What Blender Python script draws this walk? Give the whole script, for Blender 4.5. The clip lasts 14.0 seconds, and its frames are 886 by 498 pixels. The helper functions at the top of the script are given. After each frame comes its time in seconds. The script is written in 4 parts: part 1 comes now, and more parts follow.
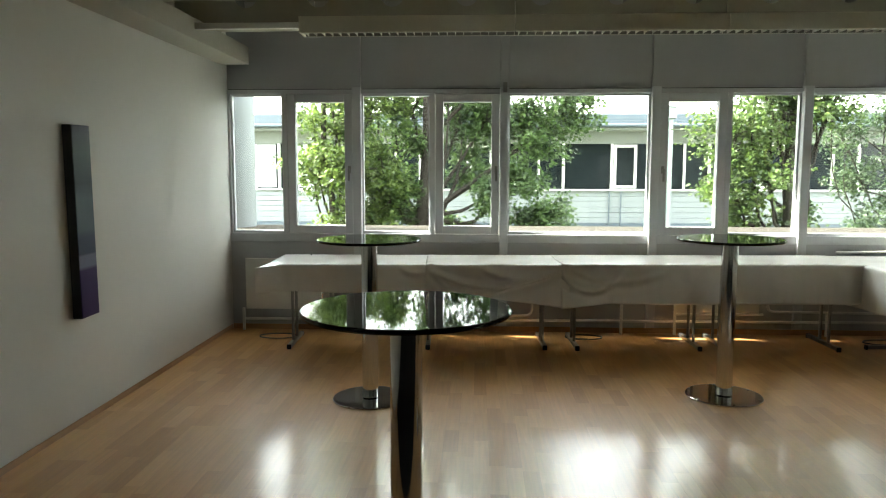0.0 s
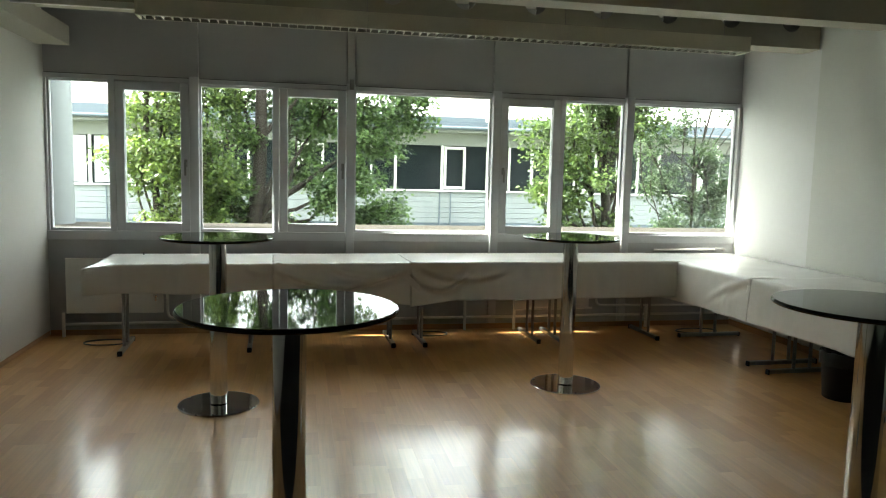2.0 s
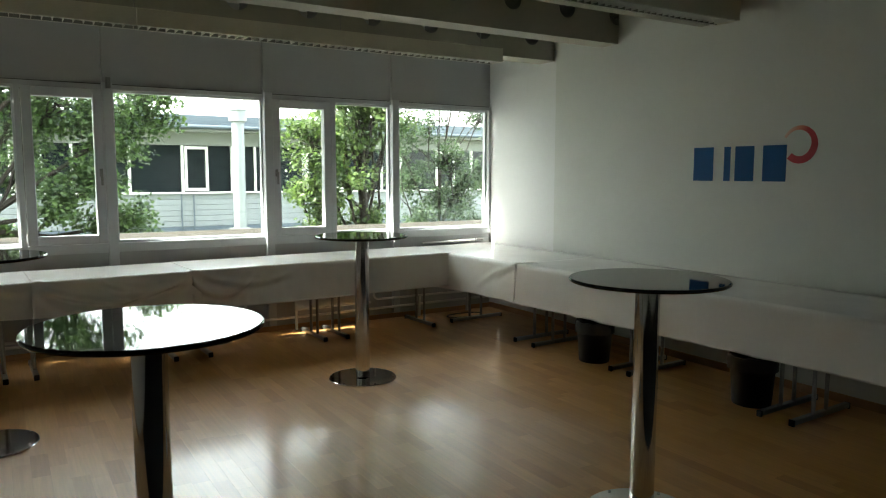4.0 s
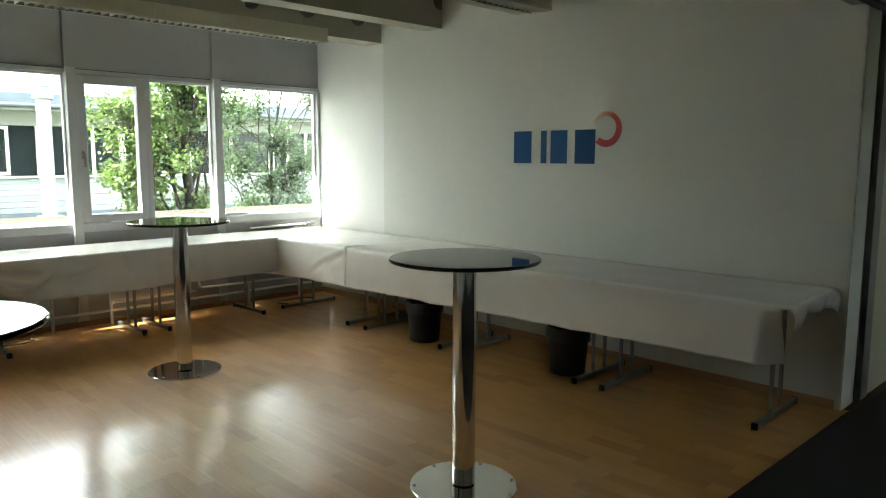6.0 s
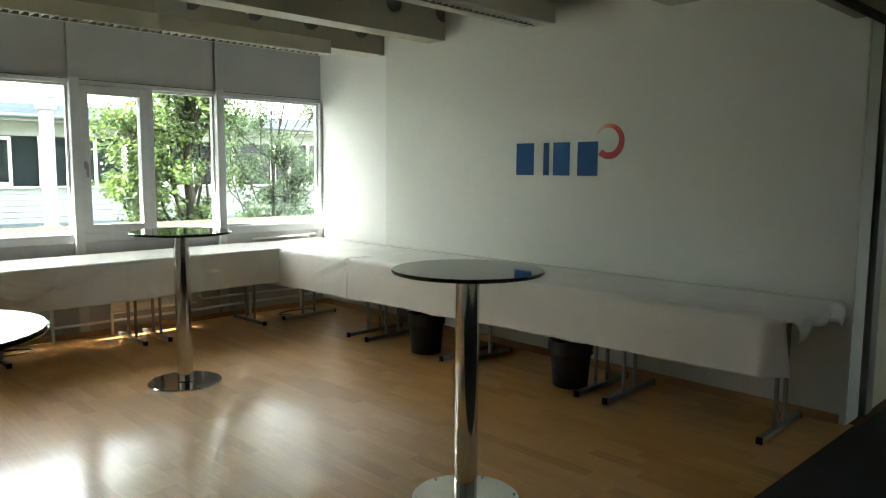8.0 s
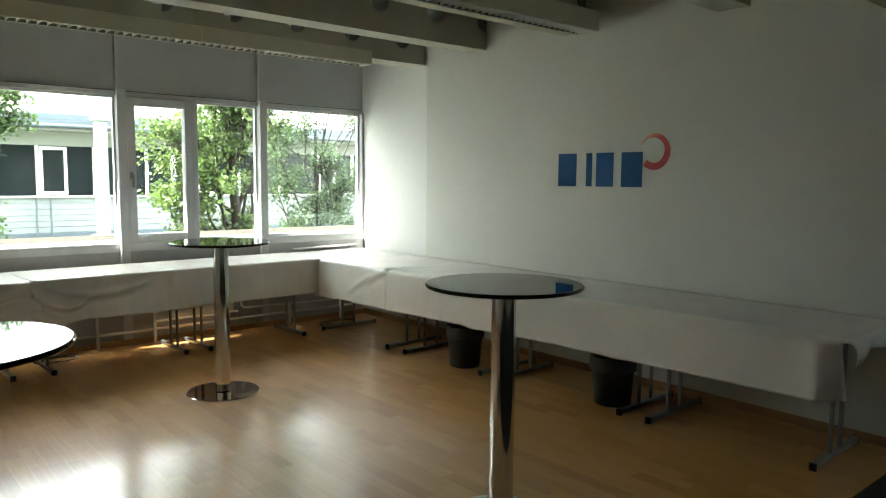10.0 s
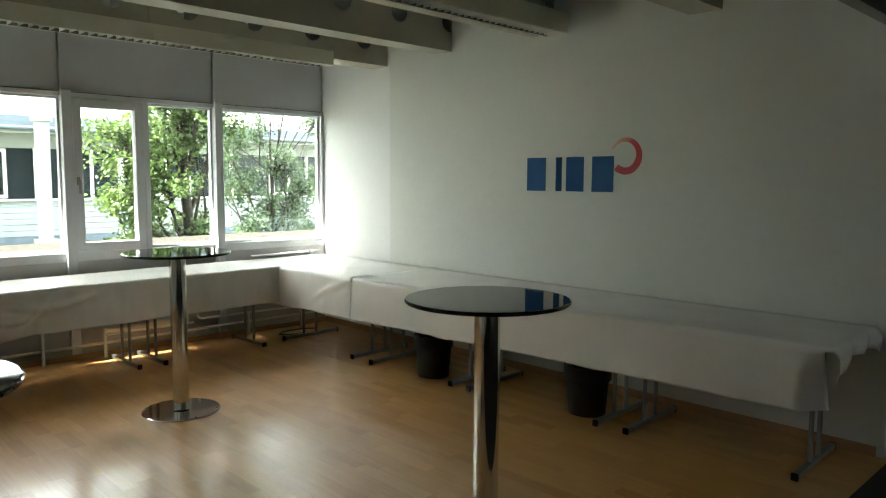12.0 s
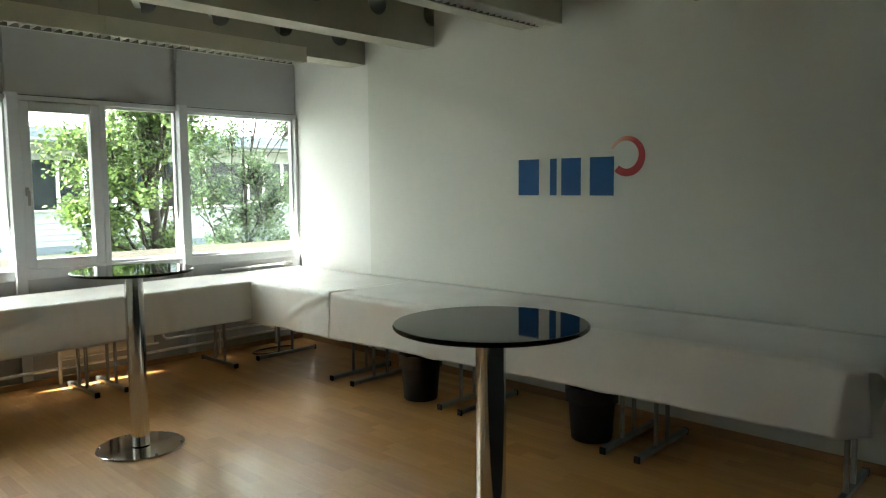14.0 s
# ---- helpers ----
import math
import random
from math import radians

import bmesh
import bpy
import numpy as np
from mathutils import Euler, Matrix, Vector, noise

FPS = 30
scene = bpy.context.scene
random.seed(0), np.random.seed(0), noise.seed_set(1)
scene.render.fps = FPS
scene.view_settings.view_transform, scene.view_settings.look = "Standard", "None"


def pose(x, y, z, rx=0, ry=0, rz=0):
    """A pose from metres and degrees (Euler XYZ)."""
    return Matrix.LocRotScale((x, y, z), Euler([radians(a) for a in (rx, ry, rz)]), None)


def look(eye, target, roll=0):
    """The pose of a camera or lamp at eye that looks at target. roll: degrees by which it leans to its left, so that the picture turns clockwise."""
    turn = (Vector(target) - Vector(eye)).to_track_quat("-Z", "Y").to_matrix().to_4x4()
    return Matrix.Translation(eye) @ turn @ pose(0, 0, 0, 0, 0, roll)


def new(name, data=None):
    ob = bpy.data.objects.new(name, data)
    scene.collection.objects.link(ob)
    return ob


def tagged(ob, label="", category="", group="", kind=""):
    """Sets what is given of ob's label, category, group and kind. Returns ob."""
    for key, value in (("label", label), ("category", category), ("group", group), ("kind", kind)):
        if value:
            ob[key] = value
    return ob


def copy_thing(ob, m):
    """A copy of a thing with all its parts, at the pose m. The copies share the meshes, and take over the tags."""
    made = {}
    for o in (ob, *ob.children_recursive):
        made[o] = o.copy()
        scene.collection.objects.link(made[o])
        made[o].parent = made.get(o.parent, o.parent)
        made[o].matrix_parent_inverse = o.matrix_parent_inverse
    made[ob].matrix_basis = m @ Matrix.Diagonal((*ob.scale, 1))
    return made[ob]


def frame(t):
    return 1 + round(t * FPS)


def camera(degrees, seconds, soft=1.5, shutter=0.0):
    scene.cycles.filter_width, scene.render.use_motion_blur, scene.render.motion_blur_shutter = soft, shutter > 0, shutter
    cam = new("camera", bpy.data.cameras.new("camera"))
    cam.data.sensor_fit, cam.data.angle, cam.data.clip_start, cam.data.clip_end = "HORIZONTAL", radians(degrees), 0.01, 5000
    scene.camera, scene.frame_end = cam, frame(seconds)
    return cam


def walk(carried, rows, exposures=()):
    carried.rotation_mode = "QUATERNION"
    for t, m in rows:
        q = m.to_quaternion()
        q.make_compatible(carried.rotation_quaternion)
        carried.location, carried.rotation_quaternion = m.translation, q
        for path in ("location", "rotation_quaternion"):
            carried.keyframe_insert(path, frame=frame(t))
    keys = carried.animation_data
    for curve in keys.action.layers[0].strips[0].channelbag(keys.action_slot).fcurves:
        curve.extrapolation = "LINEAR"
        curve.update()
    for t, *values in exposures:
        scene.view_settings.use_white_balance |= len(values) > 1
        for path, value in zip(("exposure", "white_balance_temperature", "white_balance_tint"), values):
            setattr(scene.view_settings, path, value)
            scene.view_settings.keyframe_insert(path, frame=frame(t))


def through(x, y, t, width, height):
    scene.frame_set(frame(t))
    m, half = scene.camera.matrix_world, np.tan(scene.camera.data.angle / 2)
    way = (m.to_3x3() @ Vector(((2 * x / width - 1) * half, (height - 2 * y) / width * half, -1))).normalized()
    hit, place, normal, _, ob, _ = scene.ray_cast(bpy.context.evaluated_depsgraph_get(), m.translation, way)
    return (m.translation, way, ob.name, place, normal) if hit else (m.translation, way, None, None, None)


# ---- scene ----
cam = camera(62.8, 14.0, soft=1.1)
PATH = [
    (0, (2.422, 0.384, 1.549), (2.328, 2.37, 1.336), 0.1),
    (0.5, (2.414, 0.38, 1.546), (2.348, 2.367, 1.326), 0.4),
    (1, (2.358, 0.349, 1.55), (2.402, 2.335, 1.324), 0.8),
    (1.5, (2.308, 0.341, 1.549), (2.591, 2.309, 1.334), 1.2),
    (2, (2.227, 0.412, 1.534), (2.608, 2.365, 1.326), 1.4),
    (2.5, (2.112, 0.523, 1.539), (2.565, 2.461, 1.337), 0.4),
    (3, (2.016, 0.519, 1.558), (2.576, 2.429, 1.366), 0.7),
    (3.5, (1.874, 0.459, 1.553), (2.721, 2.26, 1.356), -0.4),
    (4, (1.816, 0.405, 1.56), (2.855, 2.101, 1.354), 0.1),
    (6.5, (1.911, 0.358, 1.546), (3.31, 1.766, 1.297), 0.1),
    (7, (1.904, 0.369, 1.536), (3.301, 1.782, 1.3), 0.2),
    (9.5, (1.93, 0.384, 1.562), (3.263, 1.863, 1.369), 0.6),
    (10, (1.992, 0.414, 1.554), (3.286, 1.928, 1.363), 0.5),
    (10.5, (2.078, 0.428, 1.555), (3.323, 1.982, 1.366), 0.4),
    (11, (2.119, 0.445, 1.571), (3.321, 2.031, 1.373), 0.1),
    (11.5, (2.108, 0.5, 1.574), (3.354, 2.052, 1.379), 0.2),
    (12, (2.028, 0.623, 1.593), (3.416, 2.051, 1.403), 0.3),
    (12.5, (1.983, 0.72, 1.59), (3.413, 2.106, 1.405), 0.3),
    (13, (2.056, 0.812, 1.571), (3.479, 2.206, 1.391), 0.2),
    (13.5, (2.258, 0.901, 1.588), (3.671, 2.307, 1.424), -0.2),
    (14, (2.317, 0.998, 1.586), (3.747, 2.385, 1.412), -0.5),
]
walk(cam, [(t, look(eye, target, roll)) for t, eye, target, roll in PATH],
     exposures=[(0.0, 3.6, 7100, 3), (2.0, 3.44, 7000, 2), (4.0, 3.24, 6850, 2), (6.5, 4.0, 6950, 2), (9.5, 3.95, 6950, 2), (11.0, 3.73, 6900, 2), (12.5, 3.92, 6900, 2), (14.0, 3.92, 6900, 1)])

# ---- world and sun ----
SUN_DIR = Vector((1.0, -0.25, -1.0)).normalized()
world = bpy.data.worlds.new("sky")
scene.world = world
world.use_nodes = True
wn = world.node_tree
sky = wn.nodes.new("ShaderNodeTexSky")
sky.sky_type = "NISHITA"
sky.sun_disc = False
sky.sun_elevation = math.asin(-SUN_DIR.z)
sky.sun_rotation = math.atan2(-SUN_DIR.x, -SUN_DIR.y)
sky.dust_density = 4.0
sky.ozone_density = 0.8
wn.nodes["Background"].inputs["Strength"].default_value = 0.15
# thin bright cloud veils the whole sky evenly
veil = wn.nodes.new("ShaderNodeMixRGB")
veil.inputs[0].default_value, veil.inputs[2].default_value = 0.70, (6.8, 7.1, 7.6, 1)
wn.links.new(sky.outputs[0], veil.inputs[1])
wn.links.new(veil.outputs[0], wn.nodes["Background"].inputs["Color"])
sun_data = bpy.data.lights.new("sun", "SUN")
sun_data.energy, sun_data.angle, sun_data.color = 3.1, radians(0.5), (1.0, 0.975, 0.935)
sun = new("sun", sun_data)
sun.matrix_world = look((-6, 14, 20), Vector((-6, 14, 20)) + SUN_DIR)


# ---- materials ----
def mat(name, color, rough=0.5, metal=0.0, vary=0.06, scale=6.0, bump=0.0, bump_scale=60.0, stretch=(1, 1, 1), coat=0.0, fine=0.03):
    """Principled surface with a coarse and a fine variation of its colour, uneven gloss and fine relief."""
    m = bpy.data.materials.new(name)
    m.use_nodes = True
    n, l = m.node_tree.nodes, m.node_tree.links
    p = n["Principled BSDF"]
    p.inputs["Metallic"].default_value = metal
    p.inputs["Coat Weight"].default_value = coat
    tc = n.new("ShaderNodeTexCoord")
    mp = n.new("ShaderNodeMapping")
    mp.inputs["Scale"].default_value = stretch
    l.new(tc.outputs["Object"], mp.inputs["Vector"])
    big, small = n.new("ShaderNodeTexNoise"), n.new("ShaderNodeTexNoise")
    big.inputs["Scale"].default_value, big.inputs["Detail"].default_value = scale, 4
    small.inputs["Scale"].default_value, small.inputs["Detail"].default_value = scale * 14, 3
    for t in (big, small):
        l.new(mp.outputs[0], t.inputs["Vector"])
    value = n.new("ShaderNodeMath")
    value.operation = "MULTIPLY_ADD"
    l.new(big.outputs[0], value.inputs[0])
    value.inputs[1].default_value, value.inputs[2].default_value = vary * 4, 1 - vary * 2
    value2 = n.new("ShaderNodeMath")
    value2.operation = "MULTIPLY_ADD"
    l.new(small.outputs[0], value2.inputs[0])
    value2.inputs[1].default_value = fine * 4
    l.new(value.outputs[0], value2.inputs[2])
    hsv = n.new("ShaderNodeHueSaturation")
    hsv.inputs["Color"].default_value = (*color, 1)
    sub = n.new("ShaderNodeMath")
    sub.operation = "SUBTRACT"
    l.new(value2.outputs[0], sub.inputs[0])
    sub.inputs[1].default_value = fine * 2
    l.new(sub.outputs[0], hsv.inputs["Value"])
    l.new(hsv.outputs[0], p.inputs["Base Color"])
    r = n.new("ShaderNodeMath")
    r.operation = "MULTIPLY_ADD"
    l.new(big.outputs[0], r.inputs[0])
    r.inputs[1].default_value, r.inputs[2].default_value = rough * 0.4, rough * 0.8
    l.new(r.outputs[0], p.inputs["Roughness"])
    if bump:
        bt, b = n.new("ShaderNodeTexNoise"), n.new("ShaderNodeBump")
        bt.inputs["Scale"].default_value, bt.inputs["Detail"].default_value = bump_scale, 4
        l.new(mp.outputs[0], bt.inputs["Vector"])
        l.new(bt.outputs[0], b.inputs["Height"])
        b.inputs["Strength"].default_value, b.inputs["Distance"].default_value = bump, 0.004
        l.new(b.outputs[0], p.inputs["Normal"])
    return m


# the pier's white is set lighter than that of the wall next to it
M_PIER = mat("lighter white of the pier", (0.79, 0.80, 0.79), 0.45, vary=0.015, scale=1.2, bump=0.1, bump_scale=140, fine=0.01)
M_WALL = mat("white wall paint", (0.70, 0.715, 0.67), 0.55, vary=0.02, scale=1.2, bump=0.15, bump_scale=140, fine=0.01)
# darker copy of the wall paint: the left wall's dimness is in the colour
M_WALL_DIM = mat("white wall paint darkened for the dim left wall", (0.615, 0.61, 0.57), 0.55, vary=0.02, scale=1.2, bump=0.15, bump_scale=140, fine=0.01)
M_CEIL = mat("grey painted concrete", (0.36, 0.35, 0.30), 0.7, vary=0.05, scale=1.5, bump=0.2, bump_scale=90)
M_BEAM = mat("beige painted concrete beam", (0.40, 0.385, 0.32), 0.65, vary=0.04, scale=2.0, bump=0.15, bump_scale=80)
M_SLEEVE = mat("grey pipe sleeve", (0.13, 0.13, 0.125), 0.4)
M_PANEL = mat("light grey wall panel", (0.43, 0.44, 0.455), 0.42, vary=0.03, scale=2.0, fine=0.01)
M_FRAME = mat("grey white lacquered window frame", (0.55, 0.57, 0.59), 0.35, vary=0.03, scale=4.0, fine=0.01)
M_GASKET = mat("dark rubber gasket", (0.05, 0.05, 0.05), 0.6)
M_WHITE = mat("white enamel", (0.75, 0.75, 0.72), 0.35, vary=0.03)
M_LAMP = mat("cream lamp housing", (0.70, 0.68, 0.58), 0.4, vary=0.03)
M_LOUVRE = mat("aluminium louvre", (0.66, 0.65, 0.61), 0.35, metal=0.5, vary=0.03)
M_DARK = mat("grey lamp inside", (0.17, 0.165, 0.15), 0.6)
M_CHROME = mat("polished chrome", (0.72, 0.71, 0.70), 0.07, metal=1.0, vary=0.02, scale=8.0, fine=0.01)
M_COLUMN = mat("polished steel column", (0.66, 0.65, 0.63), 0.085, metal=1.0, vary=0.03, scale=5.0, fine=0.01)
M_STEEL = mat("grey steel tube", (0.30, 0.30, 0.295), 0.32, metal=0.85, vary=0.05)
M_RUBBER = mat("black plastic", (0.011, 0.011, 0.012), 0.5, vary=0.1)
M_RUBBER.node_tree.nodes["Principled BSDF"].inputs["Specular IOR Level"].default_value = 0.3
M_BAG = mat("black bin bag film", (0.012, 0.012, 0.013), 0.28, vary=0.1, bump=0.6, bump_scale=25)
M_CLOTH = mat("white paper tablecloth", (0.83, 0.82, 0.79), 0.23, vary=0.02, scale=3.0, bump=0.04, bump_scale=40, fine=0.012)
M_TABLE = mat("grey laminate", (0.55, 0.54, 0.5), 0.4)
M_TOP = mat("black glass table top", (0.008, 0.009, 0.008), 0.03, vary=0.1)
M_TOP.node_tree.nodes["Principled BSDF"].inputs["Specular IOR Level"].default_value = 0.36
M_CARPET = mat("anthracite carpet", (0.035, 0.036, 0.04), 0.95, vary=0.12, scale=5.0, bump=0.8, bump_scale=400, fine=0.1)
M_BASE = mat("beech baseboard", (0.42, 0.24, 0.11), 0.4, vary=0.08, scale=4.0, stretch=(1, 1, 6))
M_BLACK = mat("black gap seal", (0.01, 0.01, 0.01), 0.7)
M_OLIVE = mat("cream partition panel", (0.62, 0.61, 0.46), 0.5, vary=0.03, scale=1.5)
M_ALU = mat("brushed aluminium jamb", (0.35, 0.35, 0.34), 0.4, metal=0.6)
M_BLUE = mat("blue wall vinyl", (0.012, 0.100, 0.28), 0.6, vary=0.03)
M_BLUE.node_tree.nodes["Principled BSDF"].inputs["Specular IOR Level"].default_value = 0.2
M_CABLE = mat("grey cable", (0.10, 0.10, 0.09), 0.5)
M_GROUND = mat("grass and paving", (0.13, 0.15, 0.10), 0.9, vary=0.12, scale=0.8, bump=0.5, bump_scale=30, fine=0.1)
M_ZINC = mat("weathered zinc sill", (0.13, 0.135, 0.135), 0.5, metal=0.2, vary=0.1, scale=5.0)
M_GRAVEL = mat("dark bitumen roofing with leaf litter", (0.050, 0.045, 0.038), 0.95, vary=0.15, scale=3.0, bump=0.8, bump_scale=45, fine=0.12)
M_GRAVEL.node_tree.nodes["Principled BSDF"].inputs["Specular IOR Level"].default_value = 0.1
M_SIDING = mat("white fibre cement siding", (0.235, 0.255, 0.262), 0.5, vary=0.03, scale=0.8)
M_FASCIA = mat("blue grey roof fascia", (0.10, 0.125, 0.15), 0.45, vary=0.04)
M_SOFFIT = mat("pale facade band", (0.235, 0.245, 0.232), 0.6, vary=0.03)
M_FARGLASS = mat("dark window glass", (0.012, 0.016, 0.018), 0.06, vary=0.2)
M_FARGLASS.node_tree.nodes["Principled BSDF"].inputs["Specular IOR Level"].default_value = 0.22
M_BLIND = mat("pale window blind", (0.5, 0.52, 0.52), 0.6, vary=0.05)
M_BARK = mat("brown grey bark", (0.024, 0.018, 0.013), 0.9, vary=0.2, scale=3.0, bump=1.0, bump_scale=18, stretch=(1, 1, 0.3), fine=0.1)
M_SUBFLOOR = mat("dark glue bed", (0.08, 0.045, 0.02), 0.8)


def glass_mat():
    m = bpy.data.materials.new("clear window glass")
    m.use_nodes = True
    p = m.node_tree.nodes["Principled BSDF"]
    p.inputs["Base Color"].default_value = (0.93, 0.97, 0.95, 1)
    p.inputs["Transmission Weight"].default_value = 1.0
    p.inputs["Roughness"].default_value = 0.0
    p.inputs["IOR"].default_value = 1.45
    return m


def leaf_mat(name, color, through):
    m = bpy.data.materials.new(name)
    m.use_nodes = True
    n, l = m.node_tree.nodes, m.node_tree.links
    p, out = n["Principled BSDF"], n["Material Output"]
    geo, ramp = n.new("ShaderNodeNewGeometry"), n.new("ShaderNodeValToRGB")
    c = ramp.color_ramp
    c.elements[0].color = (color[0] * 0.35, color[1] * 0.4, color[2] * 0.5, 1)
    c.elements[1].color = (color[0] * 1.8, color[1] * 1.6, color[2] * 1.5, 1)
    # young and old shoots: each spray of leaves has its own tone
    shoot, tone = n.new("ShaderNodeTexNoise"), n.new("ShaderNodeMath")
    shoot.inputs["Scale"].default_value, shoot.inputs["Detail"].default_value = 2.6, 1
    l.new(geo.outputs["Position"], shoot.inputs["Vector"])
    tone.operation = "MULTIPLY_ADD"
    l.new(shoot.outputs[0], tone.inputs[0])
    tone.inputs[1].default_value = 1.2
    half = n.new("ShaderNodeMath")
    half.operation = "MULTIPLY_ADD"
    l.new(geo.outputs["Random Per Island"], half.inputs[0])
    half.inputs[1].default_value, half.inputs[2].default_value = 1.0, -0.6
    l.new(half.outputs[0], tone.inputs[2])
    l.new(tone.outputs[0], ramp.inputs[0])
    l.new(ramp.outputs[0], p.inputs["Base Color"])
    p.inputs["Roughness"].default_value = 0.42
    tr, mix = n.new("ShaderNodeBsdfTranslucent"), n.new("ShaderNodeMixShader")
    gain = n.new("ShaderNodeHueSaturation")
    gain.inputs["Value"].default_value, gain.inputs["Saturation"].default_value = through, 1.1
    gain.inputs["Hue"].default_value = 0.497
    l.new(ramp.outputs[0], gain.inputs["Color"])
    l.new(gain.outputs[0], tr.inputs["Color"])
    mix.inputs[0].default_value = 0.42
    l.new(p.outputs[0], mix.inputs[1])
    l.new(tr.outputs[0], mix.inputs[2])
    l.new(mix.outputs[0], out.inputs[0])
    return m


def floor_mat():
    """Lacquered beech strips: each strip its own tone, long grain, a gloss with soft waves."""
    m = bpy.data.materials.new("lacquered beech parquet")
    m.use_nodes = True
    n, l = m.node_tree.nodes, m.node_tree.links
    p = n["Principled BSDF"]
    info, geo, tc = n.new("ShaderNodeObjectInfo"), n.new("ShaderNodeNewGeometry"), n.new("ShaderNodeNewGeometry")
    add, frac = n.new("ShaderNodeMath"), n.new("ShaderNodeMath")
    add.operation, frac.operation = "ADD", "FRACT"
    l.new(info.outputs["Random"], add.inputs[0])
    l.new(geo.outputs["Random Per Island"], add.inputs[1])
    l.new(add.outputs[0], frac.inputs[0])
    ramp = n.new("ShaderNodeValToRGB")
    c = ramp.color_ramp
    c.elements[0].color, c.elements[1].color = (0.58, 0.292, 0.098, 1), (0.74, 0.402, 0.152, 1)
    mid = c.elements.new(0.3)
    mid.color = (0.655, 0.338, 0.118, 1)
    mid = c.elements.new(0.8)
    mid.color = (0.70, 0.374, 0.137, 1)
    l.new(frac.outputs[0], ramp.inputs[0])
    mp = n.new("ShaderNodeMapping")
    mp.inputs["Scale"].default_value = (60, 3, 1)
    l.new(tc.outputs["Position"], mp.inputs["Vector"])
    off = n.new("ShaderNodeVectorMath")
    l.new(mp.outputs[0], off.inputs[0])
    l.new(frac.outputs[0], off.inputs[1])
    grain = n.new("ShaderNodeTexNoise")
    grain.inputs["Scale"].default_value, grain.inputs["Detail"].default_value = 1.0, 5
    l.new(off.outputs[0], grain.inputs["Vector"])
    g = n.new("ShaderNodeMath")
    g.operation = "MULTIPLY_ADD"
    l.new(grain.outputs[0], g.inputs[0])
    g.inputs[1].default_value, g.inputs[2].default_value = 0.35, 0.83
    hsv = n.new("ShaderNodeHueSaturation")
    l.new(ramp.outputs[0], hsv.inputs["Color"])
    l.new(g.outputs[0], hsv.inputs["Value"])
    l.new(hsv.outputs[0], p.inputs["Base Color"])
    worn = n.new("ShaderNodeTexNoise")
    worn.inputs["Scale"].default_value, worn.inputs["Detail"].default_value = 1.7, 6
    l.new(tc.outputs["Position"], worn.inputs["Vector"])
    r = n.new("ShaderNodeMath")
    r.operation = "MULTIPLY_ADD"
    l.new(worn.outputs[0], r.inputs[0])
    r.inputs[1].default_value, r.inputs[2].default_value = 0.14, 0.075
    l.new(r.outputs[0], p.inputs["Coat Roughness"])
    p.inputs["Roughness"].default_value = 0.42
    p.inputs["Coat Weight"].default_value = 0.56
    p.inputs["Coat IOR"].default_value = 1.56
    wave, b = n.new("ShaderNodeTexNoise"), n.new("ShaderNodeBump")
    wave.inputs["Scale"].default_value, wave.inputs["Detail"].default_value = 14.0, 4
    l.new(tc.outputs["Position"], wave.inputs["Vector"])
    l.new(wave.outputs[0], b.inputs["Height"])
    b.inputs["Strength"].default_value, b.inputs["Distance"].default_value = 0.12, 0.004
    l.new(b.outputs[0], p.inputs["Normal"])
    # no two strips lie in quite the same plane
    twist, tilt, lean_n, skew = n.new("ShaderNodeMath"), n.new("ShaderNodeCombineXYZ"), n.new("ShaderNodeVectorMath"), n.new("ShaderNodeMath")
    twist.operation = skew.operation = "MULTIPLY_ADD"
    l.new(frac.outputs[0], twist.inputs[0])
    twist.inputs[1].default_value, twist.inputs[2].default_value = 0.014, -0.007
    wide = n.new("ShaderNodeMath")
    wide.operation = "MULTIPLY"
    l.new(frac.outputs[0], wide.inputs[0])
    wide.inputs[1].default_value = 17.0
    again = n.new("ShaderNodeMath")
    again.operation = "FRACT"
    l.new(wide.outputs[0], again.inputs[0])
    l.new(again.outputs[0], skew.inputs[0])
    skew.inputs[1].default_value, skew.inputs[2].default_value = 0.012, -0.006
    l.new(twist.outputs[0], tilt.inputs[0])
    l.new(skew.outputs[0], tilt.inputs[1])
    l.new(b.outputs[0], lean_n.inputs[0])
    l.new(tilt.outputs[0], lean_n.inputs[1])
    l.new(lean_n.outputs[0], p.inputs["Coat Normal"])
    p.inputs["Specular IOR Level"].default_value = 0.5
    return m


def ramp_mat(name, axis, stops, low, high, rough):
    """A colour that runs along one axis of the object, as on a printed or painted panel."""
    m = bpy.data.materials.new(name)
    m.use_nodes = True
    n, l = m.node_tree.nodes, m.node_tree.links
    p = n["Principled BSDF"]
    tc, sep, rng, ramp = n.new("ShaderNodeTexCoord"), n.new("ShaderNodeSeparateXYZ"), n.new("ShaderNodeMapRange"), n.new("ShaderNodeValToRGB")
    l.new(tc.outputs["Object"], sep.inputs[0])
    l.new(sep.outputs[axis], rng.inputs[0])
    rng.inputs[1].default_value, rng.inputs[2].default_value = low, high
    l.new(rng.outputs[0], ramp.inputs[0])
    c = ramp.color_ramp
    c.elements[0].position, c.elements[0].color = stops[0][0], (*stops[0][1], 1)
    c.elements[1].position, c.elements[1].color = stops[-1][0], (*stops[-1][1], 1)
    for at, col in stops[1:-1]:
        c.elements.new(at).color = (*col, 1)
    l.new(ramp.outputs[0], p.inputs["Base Color"])
    p.inputs["Roughness"].default_value = rough
    return m


